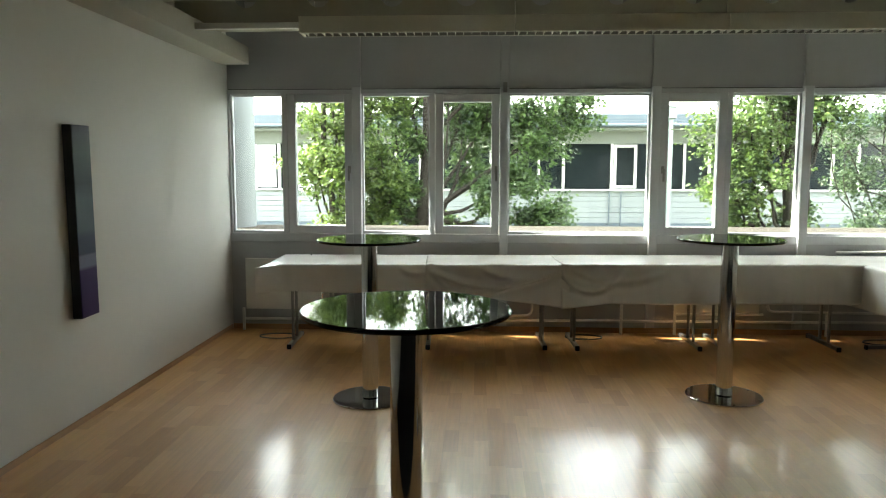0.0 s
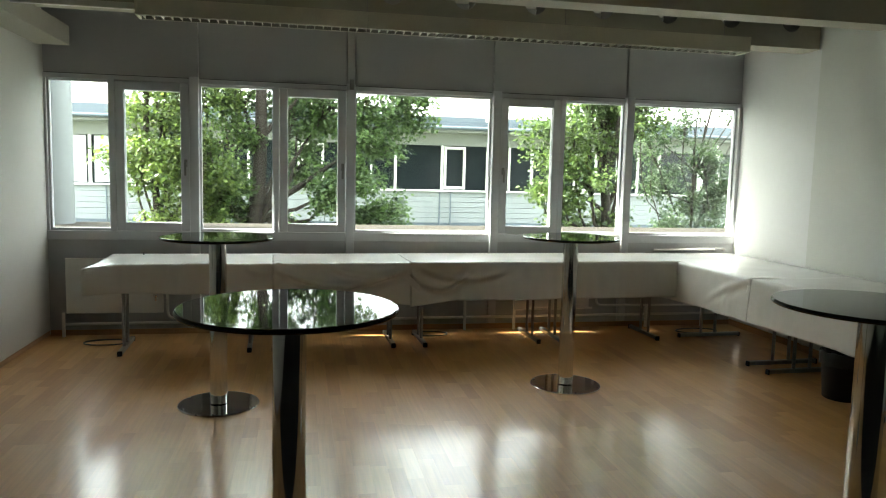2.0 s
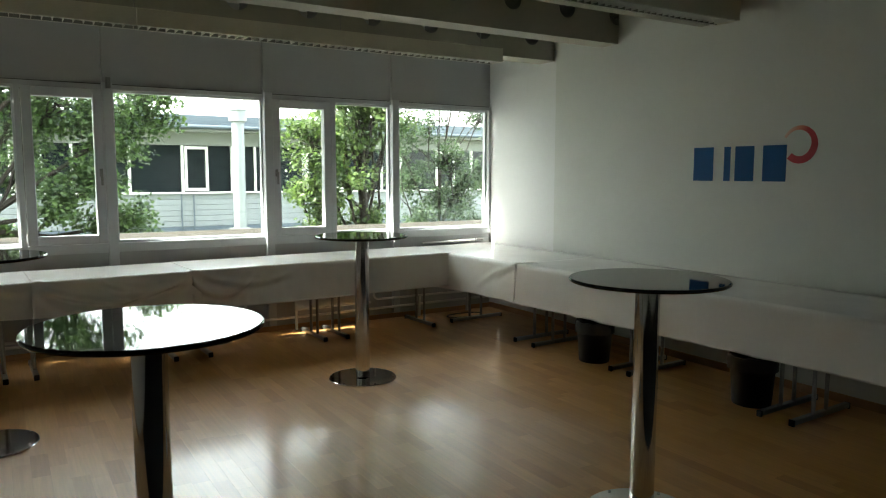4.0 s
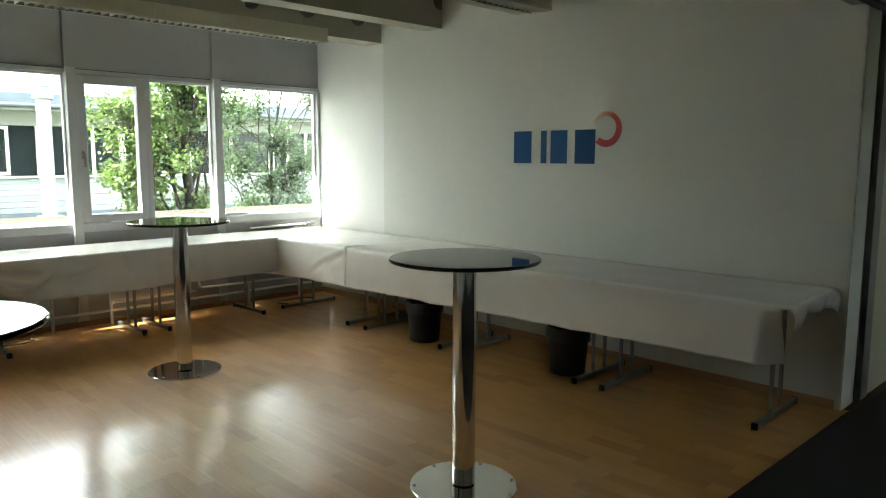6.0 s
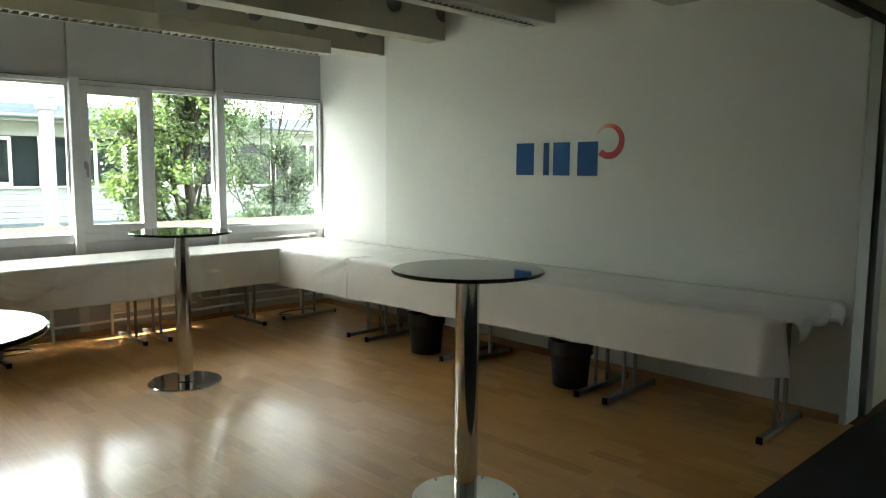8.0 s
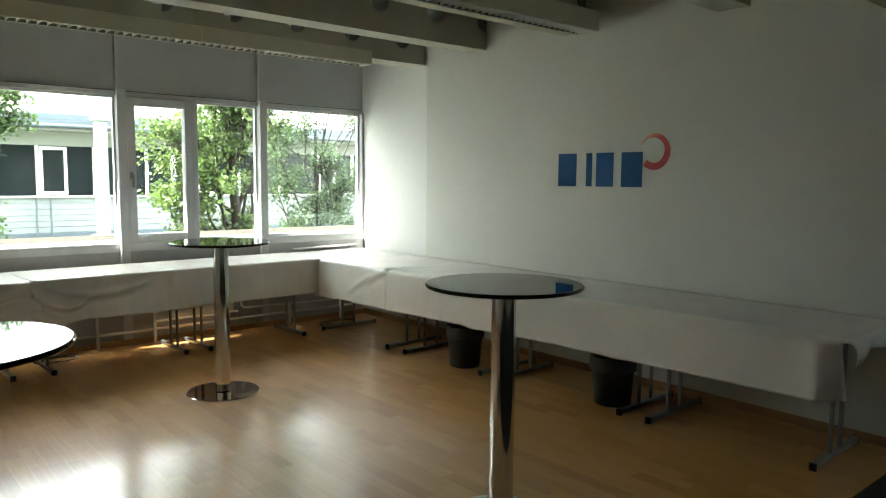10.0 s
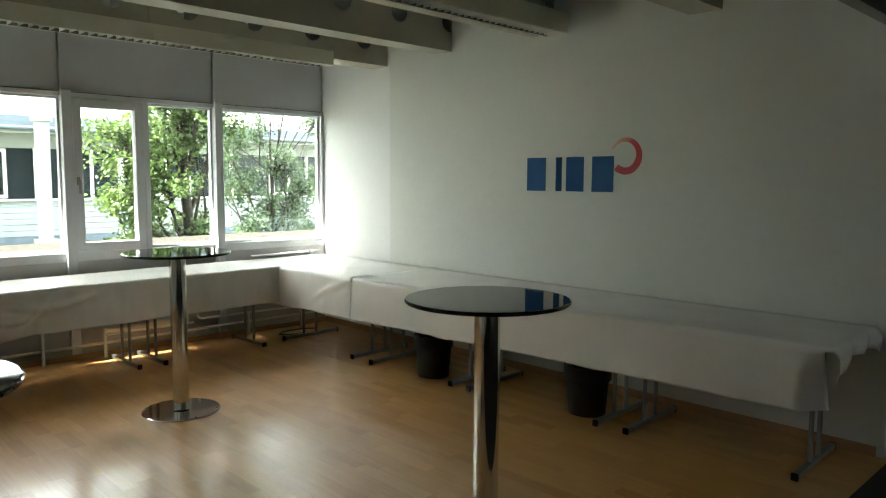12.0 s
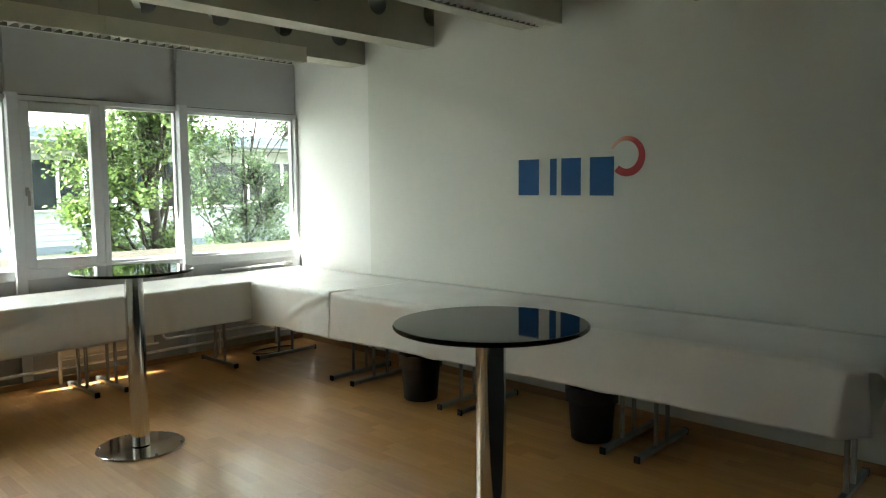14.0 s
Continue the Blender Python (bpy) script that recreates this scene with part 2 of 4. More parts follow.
M_ARTSIDE = mat("black lacquer", (0.010, 0.009, 0.014), 0.4)
M_GLASS = glass_mat()
M_FLOOR = floor_mat()
M_LEAF_DARK = leaf_mat("oak leaves", (0.060, 0.108, 0.036), 1.45)
M_LEAF_LIGHT = leaf_mat("light green leaves", (0.088, 0.138, 0.040), 1.4)
M_LEAF_MID = leaf_mat("mid green leaves", (0.076, 0.126, 0.040), 1.4)
M_LEAF_DULL = leaf_mat("dull green leaves", (0.062, 0.106, 0.050), 1.2)
M_RING = ramp_mat("red to orange vinyl", 1, [(0.0, (0.45, 0.015, 0.04)), (0.55, (0.55, 0.05, 0.06)), (0.8, (0.72, 0.28, 0.18)), (1.0, (0.75, 0.62, 0.50))], -0.14, 0.14, 0.5)
# the pale stops from 0.268 to 0.325 are a gloss painted into the colour
M_ART = ramp_mat("glossy blue painted panel", 2, [(0.0, (0.035, 0.014, 0.075)), (0.25, (0.040, 0.018, 0.090)), (0.268, (0.16, 0.17, 0.25)), (0.325, (0.15, 0.16, 0.24)), (0.335, (0.035, 0.055, 0.105)), (0.42, (0.04, 0.065, 0.115)), (0.46, (0.07, 0.115, 0.15)), (0.62, (0.06, 0.10, 0.13)), (0.70, (0.025, 0.04, 0.065)), (0.86, (0.05, 0.08, 0.085)), (1.0, (0.045, 0.05, 0.075))], 0.0, 1.155, 0.36)
M_ART.node_tree.nodes["Principled BSDF"].inputs["Specular IOR Level"].default_value = 0.15


# ---- building blocks ----
def box(bm, x0, x1, y0, y1, z0, z1, bevel=0.0):
    made = bmesh.ops.create_cube(bm, size=1.0, matrix=Matrix.LocRotScale(((x0 + x1) / 2, (y0 + y1) / 2, (z0 + z1) / 2), None, (x1 - x0, y1 - y0, z1 - z0)))
    if bevel:
        es = {e for v in made["verts"] for e in v.link_edges}
        bmesh.ops.bevel(bm, geom=list(es), offset=bevel, segments=2, affect="EDGES", profile=0.5)
    return bm


def block(*a, **k):
    return box(bmesh.new(), *a, **k)


def lathe(bm, profile, segs=32, at=(0, 0, 0)):
    """A turned body from (radius, height) pairs."""
    rings = []
    for r, z in profile:
        if r < 1e-5:
            rings.append([bm.verts.new((at[0], at[1], at[2] + z))])
        else:
            rings.append([bm.verts.new((at[0] + r * math.cos(2 * math.pi * i / segs), at[1] + r * math.sin(2 * math.pi * i / segs), at[2] + z)) for i in range(segs)])
    for a, b in zip(rings, rings[1:]):
        for i in range(segs):
            j = (i + 1) % segs
            if len(a) == 1 and len(b) > 1:
                bm.faces.new((a[0], b[j], b[i]))
            elif len(b) == 1 and len(a) > 1:
                bm.faces.new((a[i], a[j], b[0]))
            elif len(a) > 1:
                bm.faces.new((a[i], a[j], b[j], b[i]))
    return bm


def tube(bm, pts, r, segs=10, r_end=None):
    """A round tube along points, with closed ends; it may taper."""
    pts = [Vector(p) for p in pts]
    rings, side = [], None
    for i, p in enumerate(pts):
        d = (pts[min(i + 1, len(pts) - 1)] - pts[max(i - 1, 0)]).normalized()
        if side is None:
            side = d.orthogonal().normalized()
        side = (side - d * side.dot(d)).normalized()
        up = d.cross(side)
        rr = r if r_end is None else r + (r_end - r) * i / (len(pts) - 1)
        rings.append([bm.verts.new(p + (side * math.cos(2 * math.pi * k / segs) + up * math.sin(2 * math.pi * k / segs)) * rr) for k in range(segs)])
    for a, b in zip(rings, rings[1:]):
        for k in range(segs):
            bm.faces.new((a[k], a[(k + 1) % segs], b[(k + 1) % segs], b[k]))
    bm.faces.new(list(reversed(rings[0])))
    bm.faces.new(rings[-1])
    return bm


def rounded(pts, r, n=5):
    """The corners of a path, rounded."""
    pts = [Vector(p) for p in pts]
    out = [pts[0]]
    for a, b, c in zip(pts, pts[1:], pts[2:]):
        u, v = (a - b).normalized(), (c - b).normalized()
        for i in range(n + 1):
            t = i / n
            out.append((b + u * r) * (1 - t) ** 2 + b * 2 * t * (1 - t) + (b + v * r) * t ** 2)
    return out + [pts[-1]]


def part(name, bm, material, parent=None, label="", smooth=False, sharp=40):
    me = bpy.data.meshes.new(name)
    bmesh.ops.recalc_face_normals(bm, faces=bm.faces)
    bm.to_mesh(me)
    bm.free()
    me.materials.append(material)
    if smooth:
        me.shade_smooth()
        me.set_sharp_from_angle(angle=radians(sharp))
    ob = new(name, me)
    if parent:
        ob.parent = parent
    return tagged(ob, label=label)


def thing(name, label, category, group="", kind="", at=None):
    ob = new(name)
    ob.empty_display_size = 0.1
    if at:
        ob.matrix_world = at
    return tagged(ob, label, category, group, kind)


def structure(name, bm, material, label, category):
    return tagged(part(name, bm, material), label, category, "", "structure")


# ---- the room ----
XR, YW, ZC = 6.70, 7.40, 3.15
structure("wall_left", block(-0.22, 0.0, -2.6, 7.55, -0.15, ZC), M_WALL_DIM, "plain white plastered wall, its dimness put into the colour", "wall")
wr = structure("wall_right", block(XR, XR + 0.235, 1.77, 6.19, -0.15, ZC), M_WALL, "white plastered wall with a blue and red wall sign", "wall")
pier = bmesh.new()
low, top = [[pier.verts.new((x, y, z)) for x, y in ((XR + 0.02, 6.19), (XR + 0.28, 6.19), (XR + 0.28, 7.55), (XR + 0.05, 7.55))] for z in (-0.15, ZC)]
for k in range(4):
    pier.faces.new((low[k], low[(k + 1) % 4], top[(k + 1) % 4], top[k]))
pier.faces.new(low)
pier.faces.new(top)
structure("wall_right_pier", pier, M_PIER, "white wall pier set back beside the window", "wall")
structure("wall_end_jamb", block(XR + 0.004, XR + 0.232, 1.762, 1.7695, 0.0, 2.45), M_WALL, "white jamb at the end of the wall", "trim")
structure("gap_seal", block(XR + 0.235, XR + 0.29, 1.77, 1.90, 0.0, 2.45), M_BLACK, "black vertical seal in the partition gap", "trim")
structure("partition_jamb", block(XR + 0.29, XR + 0.43, 1.735, 1.90, 0.0, 2.45, bevel=0.004), M_ALU, "grey metal partition jamb", "trim")
structure("wall_partition", block(XR + 0.43, 9.6, 1.75, 1.95, 0.0, 2.45), M_OLIVE, "cream coloured partition wall", "wall")
structure("wall_corridor_end", block(9.6, 9.8, -2.6, 1.95, -0.15, ZC), M_WALL, "plain white corridor wall", "wall")
# the opening is an unseen addition that brightens the corridor end
wb = bmesh.new()
for args in ((-0.22, 8.2, -0.15, ZC), (8.85, 9.8, -0.15, ZC), (8.2, 8.85, -0.15, 1.15), (8.2, 8.85, 2.05, ZC)):
    box(wb, args[0], args[1], -2.8, -2.6, args[2], args[3])
structure("wall_back", wb, M_WALL, "plain white wall of the corridor with an opening added to let in light", "wall")
structure("ceiling", block(-0.22, 9.8, -2.8, 7.55, ZC, ZC + 0.2), M_CEIL, "grey painted concrete ceiling", "ceiling")
structure("lintel", block(0.0, 9.6, 1.62, 1.86, 2.45, ZC), M_CEIL, "grey lintel over the wide room opening", "beam")
structure("partition_track", block(0.0, 9.6, 1.70, 1.76, 2.43, 2.4495), M_BLACK, "black partition track under the lintel", "trim")
structure("floor_slab", block(-0.22, 9.8, -2.8, 7.55, -0.15, -0.012), M_SUBFLOOR, "screed under the floor covering", "floor")
structure("carpet", block(0.0, 9.6, -2.6, 1.70, -0.012, 0.0), M_CARPET, "dark anthracite carpet along the room opening", "carpet")
structure("carpet_edge", block(0.0, XR + 0.02, 1.70, 1.725, -0.012, 0.001), M_CARPET, "thin dark strip between carpet and parquet", "trim")
structure("baseboard", block(0.001, 0.010, 1.72, 7.36, 0.0, 0.040, bevel=0.002), M_BASE, "low beech baseboard along the white wall", "baseboard")
structure("baseboard_right", block(XR - 0.016, XR - 0.001, 1.80, 6.19, 0.0, 0.06, bevel=0.003), M_BASE, "low beech baseboard along the sign wall", "baseboard")
structure("baseboard_pier", block(XR + 0.003, XR + 0.019, 6.195, 7.33, 0.0, 0.06, bevel=0.003), M_BASE, "low beech baseboard at the pier", "baseboard")
structure("baseboard_window", block(0.02, XR + 0.028, 7.335, 7.35, 0.0, 0.05, bevel=0.003), M_BASE, "low beech baseboard below the windows", "baseboard")
structure("wall_ledge", block(0.001, 0.27, -2.5, 7.25, 2.54, 2.705, bevel=0.006), M_BEAM, "white concrete ledge carrying the ceiling beams", "beam")


def beam(name, y0, y1, z0, z1, x0, x1, first, step, r, zc):
    """A ceiling beam along x with a row of round holes through it."""
    bm = bmesh.new()
    centres = []
    c = first
    while c < x1 - 0.02:
        centres.append(c)
        c += step
    cuts = [x0] + [(a + b) / 2 for a, b in zip(centres, centres[1:])] + [min(x1, centres[-1] + step / 2)]
    segs = 20
    for y in (y0, y1):
        for c, a, b in zip(centres, cuts, cuts[1:]):
            ring = [(min(max(c + r * math.cos(2 * math.pi * i / segs), x0), x1), zc + r * math.sin(2 * math.pi * i / segs)) for i in range(segs)]
            rim = []
            for i in range(segs):
                dx, dz = math.cos(2 * math.pi * i / segs), math.sin(2 * math.pi * i / segs)
                k = min(((b - c) / dx if dx > 1e-6 else (a - c) / dx if dx < -1e-6 else 9), ((z1 - zc) / dz if dz > 1e-6 else (z0 - zc) / dz if dz < -1e-6 else 9))
                rim.append((c + dx * k, zc + dz * k))
            vi = [bm.verts.new((x, y, z)) for x, z in ring]
            vo = [bm.verts.new((x, y, z)) for x, z in rim]
            for i in range(segs):
                j = (i + 1) % segs
                bm.faces.new((vi[i], vi[j], vo[j], vo[i]))
            for sx in (a, b):
                for sz in (z0, z1):
                    corner = min(range(segs), key=lambda i: (rim[i][0] - sx) ** 2 + (rim[i][1] - sz) ** 2)
                    for d in (-1, 1):
                        o = (corner + d) % segs
                        pa, pb = rim[corner], rim[o]
                        if abs(pa[0] - pb[0]) > 1e-4 and abs(pa[1] - pb[1]) > 1e-4:
                            bm.faces.new((vo[corner], vo[o], bm.verts.new((sx, y, sz))))
    for z in (z0, z1):
        v = [bm.verts.new(p) for p in ((x0, y0, z), (x1, y0, z), (x1, y1, z), (x0, y1, z))]
        bm.faces.new(v)
    for x in (x0, x1):
        v = [bm.verts.new(p) for p in ((x, y0, z0), (x, y1, z0), (x, y1, z1), (x, y0, z1))]
        bm.faces.new(v)
    ob = structure(name, bm, M_BEAM, "beige painted concrete ceiling beam with round holes", "beam")
    for c in centres:
        sl = bmesh.new()
        rr = []
        for y in (y0 - 0.001, y1 + 0.001):
            rr.append([sl.verts.new((min(c + r * math.cos(2 * math.pi * i / segs), x1), y, zc + r * math.sin(2 * math.pi * i / segs))) for i in range(segs)])
        for i in range(segs):
            sl.faces.new((rr[0][i], rr[0][(i + 1) % segs], rr[1][(i + 1) % segs], rr[1][i]))
        part("hole_sleeve", sl, M_SLEEVE, ob, smooth=True)
    return ob


beam("ceiling_beam_1", 6.233, 6.49, 2.70, ZC, 0.0, XR + 0.04, 0.575, 0.584, 0.092, 2.925)
beam("ceiling_beam_2", 5.333, 5.55, 2.735, ZC, 0.0, XR, 0.245, 0.584, 0.088, 2.99)
beam("ceiling_beam_3", 4.20, 4.42, 2.735, ZC, 0.0, XR, 0.245, 0.584, 0.088, 2.99)
beam("ceiling_beam_4", 2.835, 3.065, 2.705, ZC, 0.0, XR, 0.245, 0.584, 0.088, 2.96)

# ---- window wall ----
MULL = [1.262, 2.672, 4.092, 5.485]
SILL, HEAD = 0.943, 2.285
ww = thing("wall_window", "window wall of grey panels and white window frames", "wall", "", "structure")
edges = [0.0] + MULL + [XR + 0.045]
for a, b in zip(edges, edges[1:]):
    part("upper_panel", block(a + (0.04 if a else 0.0), b - (0.04 if b < 6 else 0.0), 7.415, 7.50, 2.335, ZC), M_PANEL, ww)
    part("lower_panel", block(a + (0.04 if a else 0.0), b - (0.04 if b < 6 else 0.0), 7.40, 7.50, 0.0, 0.862), M_PANEL, ww)
    part("blind_gap", block(a + (0.04 if a else 0.0), b - (0.04 if b < 6 else 0.0), 7.43, 7.49, 2.326, 2.335), M_GASKET, ww)
    part("head_rail", block(a + (0.04 if a else 0.0), b - (0.04 if b < 6 else 0.0), 7.395, 7.50, HEAD, 2.326, bevel=0.003), M_FRAME, ww)
    part("sill_rail", block(a + (0.04 if a else 0.0), b - (0.04 if b < 6 else 0.0), 7.385, 7.50, 0.862, SILL, bevel=0.003), M_FRAME, ww)
for x in MULL:
    part("mullion", block(x - 0.04, x + 0.04, 7.355, 7.495, 0.0, 2.34, bevel=0.004), M_FRAME, ww)
    part("upper_mullion", block(x - 0.036, x + 0.036, 7.385, 7.495, 2.342, ZC), M_PANEL, ww)
part("edge_post", block(0.0, 0.02, 7.40, 7.49, SILL, HEAD), M_FRAME, ww)
part("edge_post", block(XR + 0.01, XR + 0.045, 7.38, 7.49, SILL, HEAD), M_FRAME, ww)
part("outer_sill", block(-0.2, 7.0, 7.52, 7.66, 0.90, 0.955, bevel=0.006), M_ZINC, ww, "white outer window sill")
part("sensor_box", block(2.672 - 0.016, 2.672 + 0.022, 7.31, 7.355, 2.286, 2.38, bevel=0.004), M_STEEL, ww, "small grey box on the mullion")


def pane(parent, x0, x1, z0, z1, y=7.455):
    ob = part("pane", block(x0, x1, y, y + 0.008, z0, z1), M_GLASS, parent)
    ob.visible_shadow = False
    return ob


def window(number, fixed, sash, hinge_left):
    """One bay: a fixed pane and, where there is one, a sash that opens, with its handle."""
    w = thing("window_%d" % number, "white framed window bay with %s" % ("a fixed pane and a tall closed sash" if sash else "one wide fixed pane"), "window", "windows of the window wall", "structure")
    x0, x1 = fixed
    f = bmesh.new()
    for args in ((x0, x1, 7.43, 7.485, SILL, SILL + 0.022), (x0, x1, 7.43, 7.485, HEAD - 0.02, HEAD), (x0, x0 + 0.016, 7.43, 7.485, SILL + 0.022, HEAD - 0.02), (x1 - 0.016, x1, 7.43, 7.485, SILL + 0.022, HEAD - 0.02)):
        box(f, *args)
    part("glazing_bead", f, M_FRAME, w)
    pane(w, x0 + 0.012, x1 - 0.012, SILL + 0.016, HEAD - 0.014)
    if sash:
        s0, s1 = sash
        post = (x1, s0) if s0 > x1 - 0.01 else (s1, x0)
        part("post", block(post[0], post[1], 7.38, 7.49, SILL, HEAD, bevel=0.003), M_FRAME, w)
        part("sash_rebate", block(s0, s1, 7.44, 7.485, HEAD - 0.010, HEAD), M_FRAME, w)
        sf = bmesh.new()
        a, b, lo, hi = s0 + 0.005, s1 - 0.005, SILL + 0.005, HEAD - 0.008
        for args in ((a, a + 0.075, 7.375, 7.46, lo, hi), (b - 0.075, b, 7.375, 7.46, lo, hi), (a + 0.075, b - 0.075, 7.376, 7.46, lo, lo + 0.075), (a + 0.075, b - 0.075, 7.376, 7.46, hi - 0.075, hi)):
            box(sf, *args, bevel=0.005)
        sash_ob = part("sash", sf, M_FRAME, w)
        hx = b - 0.03 if hinge_left else a + 0.03
        h = bmesh.new()
        box(h, hx - 0.014, hx + 0.014, 7.362, 7.375, 1.53, 1.60, bevel=0.004)
        box(h, hx - 0.008, hx + 0.008, 7.335, 7.362, 1.555, 1.575)
        box(h, hx - 0.010, hx + 0.010, 7.322, 7.336, 1.455, 1.575, bevel=0.004)
        part("handle", h, M_STEEL, sash_ob, "grey metal window handle")
        hh = bmesh.new()
        tx = a - 0.004 if hinge_left else b + 0.004
        lathe(hh, [(0, 0), (0.008, 0), (0.008, 0.07), (0, 0.07)], 10, (tx, 7.37, lo + 0.03))
        lathe(hh, [(0, 0), (0.008, 0), (0.008, 0.07), (0, 0.07)], 10, (tx, 7.37, hi - 0.10))
        part("hinge", hh, M_FRAME, sash_ob)
        pane(w, a + 0.07, b - 0.07, lo + 0.07, hi - 0.07, 7.43)


window(1, (0.02, 0.536), (0.585, 1.222), True)
window(2, (1.302, 1.965), (2.012, 2.632), True)
window(3, (2.712, 4.052), None, True)
window(4, (4.800, 5.445), (4.132, 4.752), False)
window(5, (5.525, XR + 0.01), None, True)

# ---- heating below the windows ----


def radiator(x0, x1):
    r = thing("radiator", "white flat panel radiator below the window", "radiator", "radiators")
    bm = block(x0, x1, 7.30, 7.325, 0.205, 0.705, bevel=0.006)
    part("front_panel", bm, M_WHITE, r)
    bm = bmesh.new()
    for i in range(int((x1 - x0 - 0.04) / 0.05)):
        box(bm, x0 + 0.02 + i * 0.05, x0 + 0.05 + i * 0.05, 7.326, 7.350, 0.22, 0.69)
    part("convector_fins", bm, M_WHITE, r)
    for x in (x0 + 0.12, x1 - 0.12):
        part("wall_bracket", block(x - 0.015, x + 0.015, 7.350, 7.40, 0.25, 0.66), M_WHITE, r)
    v = lathe(bmesh.new(), [(0, 0), (0.012, 0), (0.012, 0.03), (0.02, 0.035), (0.022, 0.09), (0.016, 0.1), (0, 0.1)], 16, (x1 - 0.06, 7.277, 0.32))
    part("thermostat_valve", v, M_CHROME, r, "shiny thermostatic valve", True)


radiator(0.165, 0.985)
radiator(4.32, 5.10)
pw = thing("heating_pipe", "white heating pipes running low along the window wall", "pipe")
part("main_pipe", tube(bmesh.new(), [(0.14, 7.30, 0.11), (6.62, 7.30, 0.135)], 0.013), M_WHITE, pw, smooth=True)
part("loop_pipe", tube(bmesh.new(), rounded([(1.03, 7.27, 0.62), (1.03, 7.27, 0.155), (2.95, 7.27, 0.175), (2.95, 7.27, 0.62)], 0.07), 0.012), M_WHITE, pw, smooth=True)
part("loop_pipe", tube(bmesh.new(), rounded([(5.165, 7.27, 0.62), (5.165, 7.27, 0.235), (6.60, 7.27, 0.225), (6.60, 7.27, 0.62)], 0.06), 0.012), M_WHITE, pw, smooth=True)
part("upper_pipe", tube(bmesh.new(), [(4.31, 7.26, 0.205), (5.12, 7.26, 0.21)], 0.011), M_WHITE, pw, smooth=True)
part("supply_pipe", tube(bmesh.new(), [(5.80, 7.345, 0.795), (6.56, 7.345, 0.805)], 0.011), M_WHITE, pw, smooth=True)
part("valve_knob", tube(bmesh.new(), [(6.50, 7.335, 0.806), (6.60, 7.335, 0.808)], 0.019, 12, 0.015), M_STEEL, pw, "small grey valve knob", True)
for x, h in ((0.148, 0.22), (3.80, 0.30), (4.305, 0.31), (5.72, 0.24), (6.35, 0.24)):
    part("pipe_stand", block(x - 0.012, x + 0.012, 7.265, 7.29, 0.0, h, bevel=0.003), M_WHITE, pw)

# ---- lamps under the ceiling ----


def louvre_lamp(x0, x1, y0, y1, z0, z1, joints, trunk=None):
    lp = thing("louvre_lamp", "long cream linear ceiling lamp with aluminium louvre, switched off", "ceiling lamp", "linear ceiling lamps")
    cuts = [x0] + joints + [x1]
    for a, b in zip(cuts, cuts[1:]):
        hb = bmesh.new()
        prof = [(y0, z0), (y0, z1), (y1, z1), (y1, z0), (y1 - 0.010, z0), (y1 - 0.010, z1 - 0.012), (y0 + 0.010, z1 - 0.012), (y0 + 0.010, z0)]
        ends = [[hb.verts.new((x, y, z)) for y, z in prof] for x in (a + 0.001, b - 0.001)]
        for k in range(8):
            hb.faces.new((ends[0][k], ends[0][(k + 1) % 8], ends[1][(k + 1) % 8], ends[1][k]))
        for e in ends:
            for q in ((0, 1, 6, 7), (1, 2, 5, 6), (2, 3, 4, 5)):
                hb.faces.new([e[i] for i in q])
        part("housing", hb, M_LAMP, lp)
        lb = bmesh.new()
        k = a + 0.03
        while k < b - 0.02:
            box(lb, k, k + 0.004, y0 + 0.022, y1 - 0.022, z0 + 0.001, z0 + 0.030)
            k += 0.062
        box(lb, a + 0.002, b - 0.002, y0 + 0.0105, y0 + 0.016, z0 - 0.004, z0 + 0.012)
        box(lb, a + 0.002, b - 0.002, y1 - 0.016, y1 - 0.0105, z0 - 0.004, z0 + 0.012)
        tagged(part("louvre", lb, M_LOUVRE, lp, "thin aluminium cross blades"), kind="stuff")
        # dark grey sheets cover the far side and the top inside the housing
        part("inner_dark_sheet", block(a + 0.003, b - 0.003, y1 - 0.021, y1 - 0.0165, z0 + 0.001, z1 - 0.032), M_DARK, lp)
        tb = tube(bmesh.new(), [(a + 0.05, (y0 + y1) / 2, z0 + 0.062), (b - 0.05, (y0 + y1) / 2, z0 + 0.062)], 0.013)
        part("fluorescent_tube", tb, M_WHITE, lp, "unlit fluorescent tube", True)
        part("upper_dark_sheet", block(a + 0.003, b - 0.003, y0 + 0.013, y1 - 0.013, z1 - 0.03, z1 - 0.015), M_DARK, lp)
    for x in (x0, x1):
        part("end_cap", block(x - 0.008, x + 0.008, y0 - 0.002, y1 + 0.002, z0 - 0.002, z1 + 0.002, bevel=0.002), M_LAMP, lp)
    for x in (x0 + 0.18, *joints, x1 - 0.18):
        part("suspension_wire", tube(bmesh.new(), [(x, (y0 + y1) / 2, z1), (x, (y0 + y1) / 2, ZC)], 0.003, 6), M_STEEL, lp)
    if trunk:
        part("cable_trunk", block(trunk, x0 - 0.009, (y0 + y1) / 2 - 0.02, (y0 + y1) / 2 + 0.02, z0 + 0.045, z0 + 0.09, bevel=0.004), M_WHITE, lp, "white cable trunk feeding the lamp")


louvre_lamp(1.10, 5.77, 5.84, 6.02, 2.568, 2.685, [2.69, 4.23], trunk=0.28)
louvre_lamp(1.86, 6.53, 3.94, 4.15, 2.684, 2.83, [3.42, 4.97])

